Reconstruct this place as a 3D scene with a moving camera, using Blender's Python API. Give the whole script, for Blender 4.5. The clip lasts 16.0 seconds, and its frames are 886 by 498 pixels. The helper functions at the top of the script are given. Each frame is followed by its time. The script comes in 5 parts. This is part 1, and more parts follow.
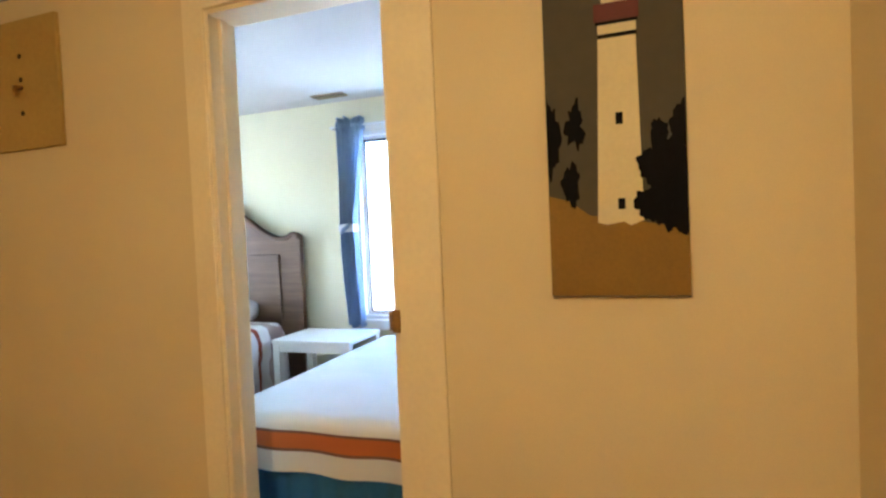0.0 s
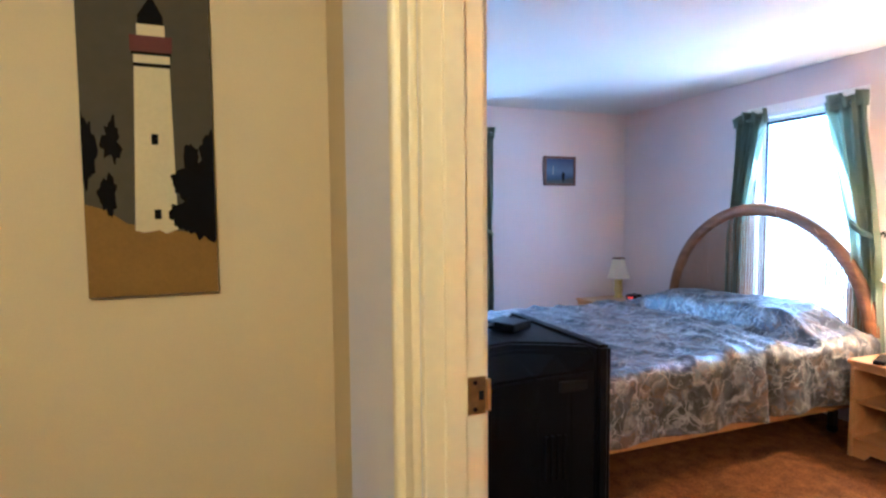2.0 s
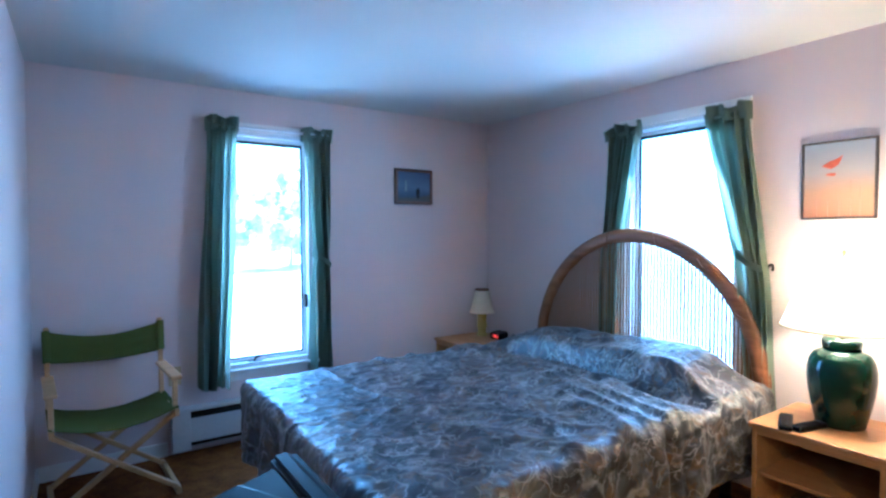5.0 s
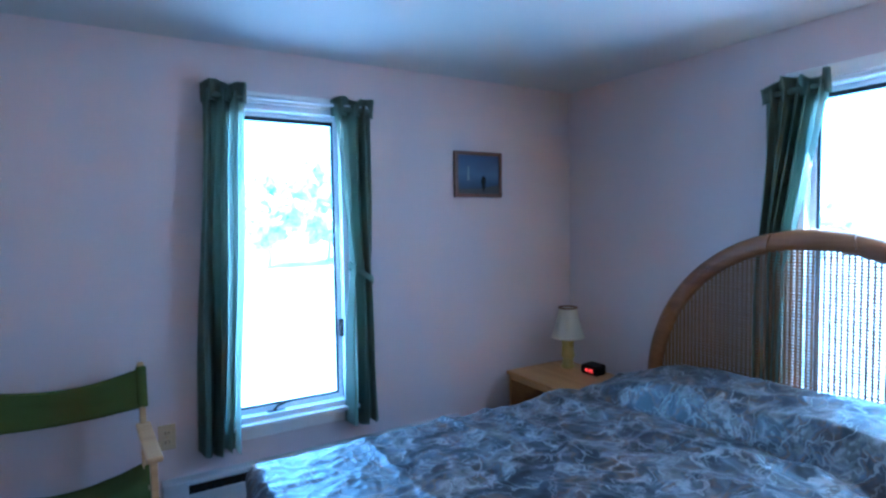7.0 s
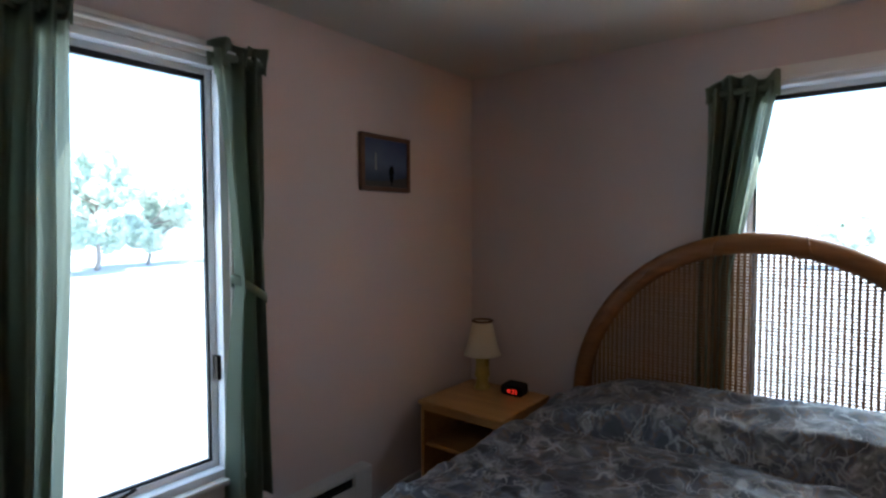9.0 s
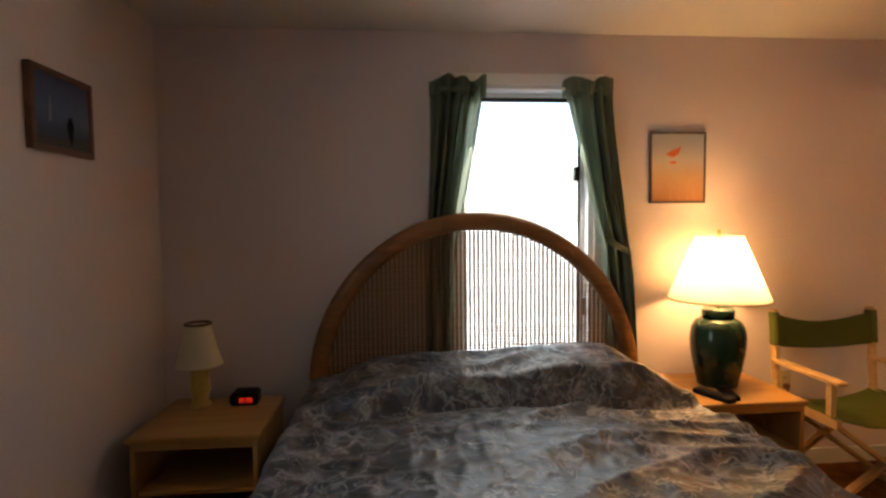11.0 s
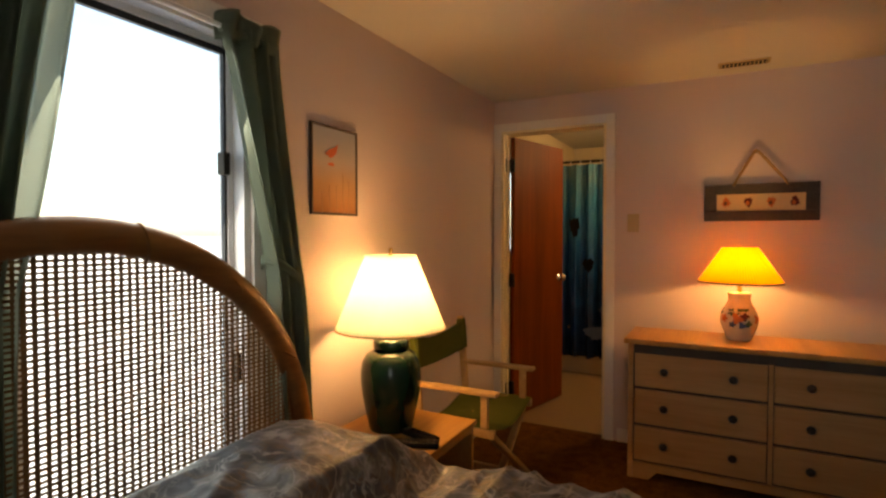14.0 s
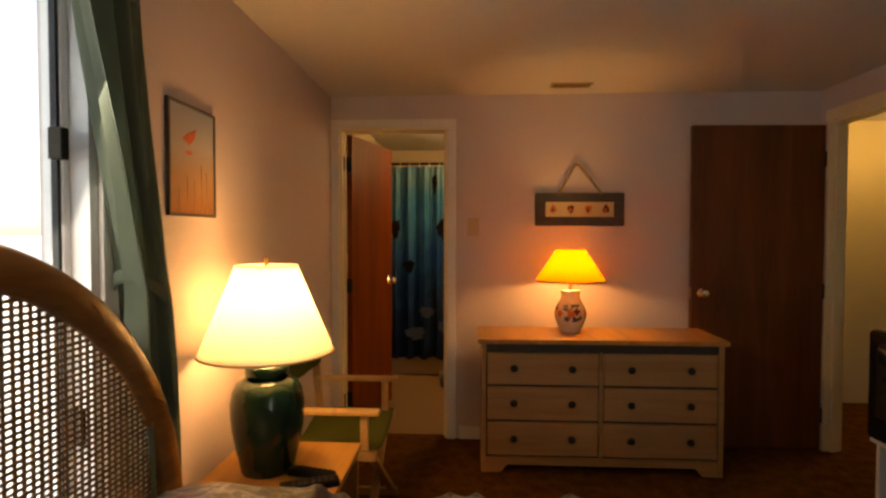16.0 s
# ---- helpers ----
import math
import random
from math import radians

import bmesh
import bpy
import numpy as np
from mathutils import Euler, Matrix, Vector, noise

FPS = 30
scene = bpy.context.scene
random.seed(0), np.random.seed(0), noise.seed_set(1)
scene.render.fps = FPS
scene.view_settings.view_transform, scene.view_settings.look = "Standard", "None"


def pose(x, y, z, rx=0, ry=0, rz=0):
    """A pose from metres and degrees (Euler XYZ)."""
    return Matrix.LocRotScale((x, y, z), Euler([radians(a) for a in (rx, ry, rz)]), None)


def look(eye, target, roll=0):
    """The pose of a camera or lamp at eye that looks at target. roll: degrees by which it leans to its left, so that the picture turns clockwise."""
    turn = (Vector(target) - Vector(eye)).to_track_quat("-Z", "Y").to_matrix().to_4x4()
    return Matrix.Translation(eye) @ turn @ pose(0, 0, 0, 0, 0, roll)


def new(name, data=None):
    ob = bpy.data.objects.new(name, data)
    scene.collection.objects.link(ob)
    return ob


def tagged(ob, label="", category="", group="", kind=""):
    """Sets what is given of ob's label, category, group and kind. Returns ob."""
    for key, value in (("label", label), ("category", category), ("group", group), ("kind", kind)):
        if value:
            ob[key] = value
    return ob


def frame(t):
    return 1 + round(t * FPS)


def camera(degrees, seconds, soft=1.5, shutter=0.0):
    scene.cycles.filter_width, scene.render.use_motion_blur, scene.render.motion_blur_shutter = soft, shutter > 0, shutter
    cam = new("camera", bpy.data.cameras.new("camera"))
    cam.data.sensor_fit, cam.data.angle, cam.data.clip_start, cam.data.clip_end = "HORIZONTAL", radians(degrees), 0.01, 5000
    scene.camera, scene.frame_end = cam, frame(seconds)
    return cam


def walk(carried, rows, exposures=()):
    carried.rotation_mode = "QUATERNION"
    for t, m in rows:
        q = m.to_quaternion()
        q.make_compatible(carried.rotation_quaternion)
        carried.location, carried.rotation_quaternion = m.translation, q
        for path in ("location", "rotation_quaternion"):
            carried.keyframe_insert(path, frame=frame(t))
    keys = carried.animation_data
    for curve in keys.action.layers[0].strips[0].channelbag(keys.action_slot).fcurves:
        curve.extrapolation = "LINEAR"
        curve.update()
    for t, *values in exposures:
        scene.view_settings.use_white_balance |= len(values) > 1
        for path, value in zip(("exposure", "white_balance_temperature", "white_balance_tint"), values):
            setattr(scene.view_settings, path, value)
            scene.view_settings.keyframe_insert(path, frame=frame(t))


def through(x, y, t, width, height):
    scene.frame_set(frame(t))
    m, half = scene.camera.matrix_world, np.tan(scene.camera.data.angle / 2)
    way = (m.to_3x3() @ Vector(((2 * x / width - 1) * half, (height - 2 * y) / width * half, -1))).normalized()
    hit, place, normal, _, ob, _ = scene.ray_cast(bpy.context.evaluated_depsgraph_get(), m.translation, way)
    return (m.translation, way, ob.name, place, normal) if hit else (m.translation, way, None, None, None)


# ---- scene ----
cam = camera(79.3, 16.0, soft=2.5)
PATH = [
    (0, (0.352, 0.281, 1.263), (-0.311, 2.167, 1.204), -2.5),
    (0.5, (0.408, 0.14, 1.289), (0.075, 2.109, 1.168), -3.2),
    (1, (0.439, 0.041, 1.302), (0.520, 2.034, 1.158), -2.2),
    (1.5, (0.495, -0.026, 1.317), (0.886, 1.929, 1.168), -0.9),
    (2, (0.571, -0.035, 1.312), (1.263, 1.837, 1.182), -0.5),
    (2.5, (0.637, -0.012, 1.314), (1.538, 1.769, 1.191), -0.2),
    (3, (0.734, 0.061, 1.327), (1.814, 1.739, 1.196), 0.7),
    (3.2, (0.778, 0.116, 1.329), (1.909, 1.76, 1.196), 0.7),
    (5.3, (1.236, 0.807, 1.362), (2.352, 2.466, 1.308), -0.4),
    (5.5, (1.286, 0.891, 1.366), (2.373, 2.57, 1.318), -0.9),
    (6, (1.374, 1.135, 1.411), (2.395, 2.854, 1.348), -1.8),
    (6.5, (1.448, 1.355, 1.426), (2.44, 3.09, 1.349), -1.5),
    (7, (1.518, 1.612, 1.431), (2.526, 3.336, 1.325), -0.9),
    (7.5, (1.604, 1.784, 1.417), (2.654, 3.482, 1.299), -0.6),
    (8, (1.556, 2.027, 1.427), (2.768, 3.613, 1.31), -0.7),
    (8.2, (1.527, 2.107, 1.43), (2.807, 3.64, 1.318), -0.5),
    (10.5, (1.376, 2.989, 1.333), (3.358, 3.244, 1.247), -0.7),
    (11, (1.4, 3.138, 1.328), (3.39, 2.975, 1.224), -0.6),
    (12, (1.638, 3.402, 1.388), (3.421, 2.513, 1.205), 1.7),
    (12.5, (1.842, 3.415, 1.381), (3.435, 2.214, 1.231), 1.3),
    (13, (2.042, 3.451, 1.377), (3.445, 2.03, 1.263), 0.7),
    (13.5, (2.363, 3.481, 1.338), (3.502, 1.838, 1.266), 0.7),
    (14, (2.633, 3.47, 1.328), (3.555, 1.696, 1.274), 0.0),
    (14.5, (2.871, 3.475, 1.334), (3.544, 1.593, 1.281), -0.4),
    (15, (3.054, 3.473, 1.342), (3.487, 1.521, 1.285), -0.4),
    (15.5, (3.145, 3.476, 1.356), (3.364, 1.489, 1.299), -0.4),
    (16, (3.129, 3.435, 1.352), (3.238, 1.439, 1.296), 0.1),
]
EXPOSURES = [(0, 5.05, 5250, 11), (0.5, 4.97, 4950, 10), (1.0, 4.93, 4500, 8), (1.5, 4.95, 4300, 6), (2.0, 5.02, 4100, 5), (2.5, 4.93, 3950, 4), (3.2, 4.77, 3800, 3), (5.5, 4.24, 3700, -4), (7.0, 4.16, 3700, -3), (8.0, 3.67, 4700, 2),
             (10.5, 2.02, 7300, 10), (11.0, 2.86, 7700, 11), (12.0, 3.75, 8000, 11), (13.0, 3.40, 8100, 11), (13.5, 2.9, 8200, 11), (14.0, 2.30, 8600, 12), (14.5, 2.05, 8800, 13), (15.0, 2.05, 8800, 13), (16.0, 2.27, 9600, 14)]
walk(cam, [(t, look(eye, target, roll)) for t, eye, target, roll in PATH], EXPOSURES)

# ---- world and large lights ----
world = bpy.data.worlds.new("sky")
scene.world = world
world.use_nodes = True
wn = world.node_tree.nodes
sky = wn.new("ShaderNodeTexSky")
sky.sky_type = "NISHITA"
sky.sun_disc = False
sky.sun_elevation = radians(52)
sky.sun_rotation = radians(242)
sky.altitude = 10
sky.air_density, sky.dust_density, sky.ozone_density = 1.0, 1.2, 2.5
world.node_tree.links.new(sky.outputs[0], wn["Background"].inputs[0])
wn["Background"].inputs[1].default_value = 0.130

sun = new("sun", bpy.data.lights.new("sun", "SUN"))
sun.data.energy, sun.data.angle, sun.data.color = 2.75, radians(0.6), (1.0, 0.97, 0.93)
sun.matrix_world = look((0, 0, 0), (math.sin(radians(62)), math.cos(radians(62)), -math.tan(radians(52))))


def lamp(name, at, watts, colour, radius):
    ob = new(name, bpy.data.lights.new(name, "POINT"))
    ob.data.energy, ob.data.color, ob.data.shadow_soft_size = watts, colour, radius
    ob.location = at
    return ob


def window_light(name, at, turn, size, watts, colour):
    """Skylight standing in a window's opening."""
    ob = new(name, bpy.data.lights.new(name, "AREA"))
    ob.data.shape, ob.data.size, ob.data.size_y = "RECTANGLE", size[0], size[1]
    ob.data.energy, ob.data.color = watts, colour
    ob.matrix_world = pose(*at, *turn)
    return ob


WARM = (1.0, 0.58, 0.25)
AMBER = (1.0, 0.56, 0.20)
lamp("bulb_green_lamp", (3.845, 1.608, 1.10), 3.4, WARM, 0.075)
lamp("bulb_dresser_lamp", (2.54, 0.20, 1.121), 4.4, AMBER, 0.03)
lamp("bulb_hall", (0.02, -0.45, 2.05), 1.22, (1.0, 0.59, 0.14), 0.09)
lamp("bulb_bath", (2.95, -1.15, 2.08), 3.0, (1.0, 0.66, 0.30), 0.09)

window_light("skylight_bed_window", (4.06 + 0.14, 2.505, 1.18), (66, 0, 90), (0.60, 1.30), 1.6, (0.90, 0.96, 1.0))

window_light("skylight_tall_window", (2.20, 4.275 + 0.14, 1.25), (62, 0, 180), (0.50, 1.40), 0.52, (0.86, 0.94, 1.0))

# ---- materials ----


def material(name, base, rough=0.6, metal=0.0, vary=0.12, grain=40.0, blotch=3.0, bump=0.1, spec=0.4, stretch=(1, 1, 1), sheen=0.0):
    """A surface with colour variation at two scales and a fine relief."""
    m = bpy.data.materials.new(name)
    m.use_nodes = True
    n, l = m.node_tree.nodes, m.node_tree.links
    b = n["Principled BSDF"]
    co = n.new("ShaderNodeTexCoord")
    mp = n.new("ShaderNodeMapping")
    mp.inputs["Scale"].default_value = stretch
    l.new(co.outputs["Object"], mp.inputs[0])
    fine, broad = n.new("ShaderNodeTexNoise"), n.new("ShaderNodeTexNoise")
    fine.inputs["Scale"].default_value, broad.inputs["Scale"].default_value = grain, blotch
    fine.inputs["Detail"].default_value, broad.inputs["Detail"].default_value = 5, 3
    for t in (fine, broad):
        l.new(mp.outputs[0], t.inputs["Vector"])
    add = n.new("ShaderNodeMath")
    add.operation = "ADD"
    l.new(fine.outputs[0], add.inputs[0])
    l.new(broad.outputs[0], add.inputs[1])
    ramp = n.new("ShaderNodeMapRange")
    ramp.inputs[1].default_value, ramp.inputs[2].default_value = 0.6, 1.4
    ramp.inputs[3].default_value, ramp.inputs[4].default_value = 1 - vary, 1 + vary
    l.new(add.outputs[0], ramp.inputs[0])
    mul = n.new("ShaderNodeVectorMath")
    mul.operation = "SCALE"
    mul.inputs[0].default_value = base
    l.new(ramp.outputs[0], mul.inputs[3])
    l.new(mul.outputs[0], b.inputs["Base Color"])
    rr = n.new("ShaderNodeMapRange")
    rr.inputs[3].default_value, rr.inputs[4].default_value = max(0.02, rough - 0.08), min(1, rough + 0.08)
    l.new(broad.outputs[0], rr.inputs[0])
    l.new(rr.outputs[0], b.inputs["Roughness"])
    b.inputs["Metallic"].default_value = metal
    b.inputs["Specular IOR Level"].default_value = spec
    b.inputs["Sheen Weight"].default_value = sheen
    if bump:
        bp = n.new("ShaderNodeBump")
        bp.inputs["Strength"].default_value, bp.inputs["Distance"].default_value = bump, 0.004
        l.new(fine.outputs[0], bp.inputs["Height"])
        l.new(bp.outputs[0], b.inputs["Normal"])
    return m


def wood(name, dark, light, axis, rough=0.4, scale=9.0, spec=0.4):
    """Wood with rings drawn out along one axis."""
    m = bpy.data.materials.new(name)
    m.use_nodes = True
    n, l = m.node_tree.nodes, m.node_tree.links
    b = n["Principled BSDF"]
    co, mp = n.new("ShaderNodeTexCoord"), n.new("ShaderNodeMapping")
    mp.inputs["Scale"].default_value = tuple(0.07 if i == axis else 1.0 for i in range(3))
    l.new(co.outputs["Object"], mp.inputs[0])
    wave, nz = n.new("ShaderNodeTexNoise"), n.new("ShaderNodeTexNoise")
    wave.inputs["Scale"].default_value, wave.inputs["Detail"].default_value, wave.inputs["Distortion"].default_value = scale, 6, 1.5
    nz.inputs["Scale"].default_value, nz.inputs["Detail"].default_value = scale * 9, 4
    l.new(mp.outputs[0], wave.inputs["Vector"])
    l.new(mp.outputs[0], nz.inputs["Vector"])
    mx = n.new("ShaderNodeMath")
    mx.operation = "MULTIPLY_ADD"
    l.new(nz.outputs[0], mx.inputs[0])
    mx.inputs[1].default_value = 0.45
    l.new(wave.outputs[0], mx.inputs[2])
    ramp = n.new("ShaderNodeValToRGB")
    ramp.color_ramp.elements[0].position, ramp.color_ramp.elements[1].position = 0.5, 0.95
    ramp.color_ramp.elements[0].color, ramp.color_ramp.elements[1].color = (*dark, 1), (*light, 1)
    l.new(mx.outputs[0], ramp.inputs[0])
    l.new(ramp.outputs[0], b.inputs["Base Color"])
    b.inputs["Roughness"].default_value = rough
    b.inputs["Specular IOR Level"].default_value = spec
    bp = n.new("ShaderNodeBump")
    bp.inputs["Strength"].default_value, bp.inputs["Distance"].default_value = 0.12, 0.002
    l.new(mx.outputs[0], bp.inputs["Height"])
    l.new(bp.outputs[0], b.inputs["Normal"])
    return m


def translucent(name, base, share=0.5, weave=220.0, through=None):
    """Thin cloth or paper that lets light through."""
    m = material(name, base, rough=0.9, vary=0.06, grain=weave, blotch=4, bump=0.08, spec=0.1)
    n, l = m.node_tree.nodes, m.node_tree.links
    b = n["Principled BSDF"]
    tr, mix = n.new("ShaderNodeBsdfTranslucent"), n.new("ShaderNodeMixShader")
    if through:
        tr.inputs["Color"].default_value = (*through, 1)
    else:
        l.new(b.inputs["Base Color"].links[0].from_socket, tr.inputs["Color"])
    mix.inputs[0].default_value = share
    l.new(b.outputs[0], mix.inputs[1])
    l.new(tr.outputs[0], mix.inputs[2])
    l.new(mix.outputs[0], n["Material Output"].inputs[0])
    return m


def banded(name, stops, axis, low, high, rough=0.7, wobble=0.0, wobble_scale=3.0, share=0.0, hard=False, gloss=0.3):
    """Colour bands along one axis of the thing's own space."""
    m = bpy.data.materials.new(name)
    m.use_nodes = True
    n, l = m.node_tree.nodes, m.node_tree.links
    b = n["Principled BSDF"]
    co, sep = n.new("ShaderNodeTexCoord"), n.new("ShaderNodeSeparateXYZ")
    l.new(co.outputs["Object"], sep.inputs[0])
    mr = n.new("ShaderNodeMapRange")
    mr.inputs[1].default_value, mr.inputs[2].default_value = low, high
    l.new(sep.outputs[axis], mr.inputs[0])
    nz = n.new("ShaderNodeTexNoise")
    nz.inputs["Scale"].default_value, nz.inputs["Detail"].default_value = wobble_scale, 5
    l.new(co.outputs["Object"], nz.inputs["Vector"])
    sub = n.new("ShaderNodeMath")
    sub.operation, sub.inputs[1].default_value = "SUBTRACT", 0.5
    l.new(nz.outputs[0], sub.inputs[0])
    ma = n.new("ShaderNodeMath")
    ma.operation, ma.inputs[1].default_value = "MULTIPLY_ADD", wobble
    l.new(sub.outputs[0], ma.inputs[0])
    l.new(mr.outputs[0], ma.inputs[2])
    ramp = n.new("ShaderNodeValToRGB")
    e = ramp.color_ramp.elements
    ramp.color_ramp.interpolation = "CONSTANT" if hard else "LINEAR"
    e[0].position, e[0].color = stops[0][0], (*stops[0][1], 1)
    e[1].position, e[1].color = stops[-1][0], (*stops[-1][1], 1)
    for p, c in stops[1:-1]:
        k = e.new(p)
        k.color = (*c, 1)
    l.new(ma.outputs[0], ramp.inputs[0])
    l.new(ramp.outputs[0], b.inputs["Base Color"])
    b.inputs["Roughness"].default_value, b.inputs["Specular IOR Level"].default_value = rough, gloss
    if share:
        tr, mix = n.new("ShaderNodeBsdfTranslucent"), n.new("ShaderNodeMixShader")
        l.new(ramp.outputs[0], tr.inputs["Color"])
        mix.inputs[0].default_value = share
        l.new(b.outputs[0], mix.inputs[1])
        l.new(tr.outputs[0], mix.inputs[2])
        l.new(mix.outputs[0], n["Material Output"].inputs[0])
    return m


def floral_cloth(name):
    """Satin bedspread: soft petals and leaves with thin pale stems on slate, brown and tan; the stems also paint in
    crinkle highlights.
    """
    m = bpy.data.materials.new(name)
    m.use_nodes = True
    n, l = m.node_tree.nodes, m.node_tree.links
    b = n["Principled BSDF"]
    co = n.new("ShaderNodeTexCoord")
    warp = n.new("ShaderNodeTexNoise")
    warp.inputs["Scale"].default_value, warp.inputs["Detail"].default_value = 7.0, 4
    l.new(co.outputs["Object"], warp.inputs["Vector"])
    mixv = n.new("ShaderNodeVectorMath")
    mixv.operation = "MULTIPLY_ADD"
    mixv.inputs[1].default_value = (0.18, 0.18, 0.18)
    l.new(warp.outputs["Color"], mixv.inputs[0])
    l.new(co.outputs["Object"], mixv.inputs[2])
    petals = n.new("ShaderNodeTexVoronoi")
    petals.feature = "SMOOTH_F1"
    petals.inputs["Scale"].default_value, petals.inputs["Smoothness"].default_value = 15.0, 0.8
    l.new(mixv.outputs[0], petals.inputs["Vector"])
    sep = n.new("ShaderNodeSeparateColor")
    l.new(petals.outputs["Color"], sep.inputs[0])
    r1 = n.new("ShaderNodeValToRGB")
    for i, (p, c) in enumerate(((0.20, (0.009, 0.009, 0.013)), (0.38, (0.036, 0.038, 0.050)), (0.50, (0.080, 0.043, 0.017)), (0.62, (0.060, 0.066, 0.086)), (0.79, (0.120, 0.110, 0.097)))):
        k = r1.color_ramp.elements[i] if i < 2 else r1.color_ramp.elements.new(p)
        k.position, k.color = p, (*c, 1)
    l.new(sep.outputs[0], r1.inputs[0])
    mottle = n.new("ShaderNodeTexNoise")
    mottle.inputs["Scale"].default_value, mottle.inputs["Detail"].default_value = 26.0, 5
    l.new(mixv.outputs[0], mottle.inputs["Vector"])
    r2 = n.new("ShaderNodeMapRange")
    r2.inputs[1].default_value, r2.inputs[2].default_value = 0.3, 0.7
    r2.inputs[3].default_value, r2.inputs[4].default_value = 0.25, 2.0
    l.new(mottle.outputs[0], r2.inputs[0])
    shade = n.new("ShaderNodeVectorMath")
    shade.operation = "SCALE"
    l.new(r1.outputs[0], shade.inputs[0])
    l.new(r2.outputs[0], shade.inputs["Scale"])
    # pale lines: printed stems, and highlights on crinkles put into the colour
    lines = None
    for scale, shift, width, top in ((3.6, 1.9, 0.013, 0.80), (5.6, 0.0, 0.018, 0.70), (9.0, 3.7, 0.026, 0.55)):
        mp = n.new("ShaderNodeMapping")
        mp.inputs["Location"].default_value = (shift, shift * 1.3, shift * 0.7)
        l.new(mixv.outputs[0], mp.inputs[0])
        t = n.new("ShaderNodeTexNoise")
        t.inputs["Scale"].default_value, t.inputs["Detail"].default_value, t.inputs["Distortion"].default_value = scale, 2.2, 0.5
        l.new(mp.outputs[0], t.inputs["Vector"])
        off, ab, mr = n.new("ShaderNodeMath"), n.new("ShaderNodeMath"), n.new("ShaderNodeMapRange")
        off.operation, off.inputs[1].default_value, ab.operation = "SUBTRACT", 0.5, "ABSOLUTE"
        l.new(t.outputs[0], off.inputs[0])
        l.new(off.outputs[0], ab.inputs[0])
        mr.interpolation_type = "SMOOTHSTEP"
        mr.inputs[1].default_value, mr.inputs[2].default_value = 0.0, width
        mr.inputs[3].default_value, mr.inputs[4].default_value = top, 0.0
        l.new(ab.outputs[0], mr.inputs[0])
        if lines is None:
            lines = mr.outputs[0]
        else:
            mx = n.new("ShaderNodeMath")
            mx.operation = "MAXIMUM"
            l.new(lines, mx.inputs[0])
            l.new(mr.outputs[0], mx.inputs[1])
            lines = mx.outputs[0]
    gate = n.new("ShaderNodeTexNoise")
    gate.inputs["Scale"].default_value, gate.inputs["Detail"].default_value = 15.0, 4
    l.new(co.outputs["Object"], gate.inputs["Vector"])
    r3 = n.new("ShaderNodeMapRange")
    r3.inputs[1].default_value, r3.inputs[2].default_value = 0.36, 0.54
    l.new(gate.outputs[0], r3.inputs[0])
    mul = n.new("ShaderNodeMath")
    mul.operation = "MULTIPLY"
    l.new(lines, mul.inputs[0])
    l.new(r3.outputs[0], mul.inputs[1])
    # clusters of small pale blossoms
    sprig, bloom = n.new("ShaderNodeTexVoronoi"), n.new("ShaderNodeTexVoronoi")
    sprig.inputs["Scale"].default_value, bloom.inputs["Scale"].default_value = 5.5, 42.0
    s1, s2, s3, s4 = n.new("ShaderNodeMapRange"), n.new("ShaderNodeMapRange"), n.new("ShaderNodeMath"), n.new("ShaderNodeMath")
    for tex, mr, near, far, top in ((sprig, s1, 0.16, 0.30, 1.0), (bloom, s2, 0.22, 0.50, 0.8)):
        l.new(mixv.outputs[0], tex.inputs["Vector"])
        mr.inputs[1].default_value, mr.inputs[2].default_value = near, far
        mr.inputs[3].default_value, mr.inputs[4].default_value = top, 0.0
        l.new(tex.outputs["Distance"], mr.inputs[0])
    s3.operation, s4.operation = "MULTIPLY", "MAXIMUM"
    l.new(s1.outputs[0], s3.inputs[0])
    l.new(s2.outputs[0], s3.inputs[1])
    l.new(s3.outputs[0], s4.inputs[0])
    l.new(mul.outputs[0], s4.inputs[1])
    mix = n.new("ShaderNodeMix")
    mix.data_type = "RGBA"
    mix.inputs[7].default_value = (0.37, 0.355, 0.34, 1)
    l.new(s4.outputs[0], mix.inputs[0])
    l.new(shade.outputs[0], mix.inputs[6])
    l.new(mix.outputs[2], b.inputs["Base Color"])
    b.inputs["Roughness"].default_value, b.inputs["Specular IOR Level"].default_value = 0.46, 0.75
    b.inputs["Coat Weight"].default_value, b.inputs["Coat Roughness"].default_value = 0.22, 0.36
    b.inputs["Sheen Weight"].default_value = 0.03
    bp = n.new("ShaderNodeBump")
    bp.inputs["Strength"].default_value, bp.inputs["Distance"].default_value = 0.45, 0.006
    relief = n.new("ShaderNodeMath")
    relief.operation, relief.inputs[1].default_value = "MULTIPLY_ADD", 0.5
    l.new(lines, relief.inputs[0])
    l.new(mottle.outputs[0], relief.inputs[2])
    l.new(relief.outputs[0], bp.inputs["Height"])
    l.new(bp.outputs[0], b.inputs["Normal"])
    return m


def glass(name):
    """A window pane."""
    m = bpy.data.materials.new(name)
    m.use_nodes = True
    n, l = m.node_tree.nodes, m.node_tree.links
    tr, gl, mix = n.new("ShaderNodeBsdfTransparent"), n.new("ShaderNodeBsdfGlossy"), n.new("ShaderNodeMixShader")
    tr.inputs[0].default_value = (0.96, 0.98, 0.97, 1)
    gl.inputs["Roughness"].default_value = 0.02
    mix.inputs[0].default_value = 0.05
    l.new(tr.outputs[0], mix.inputs[1])
    l.new(gl.outputs[0], mix.inputs[2])
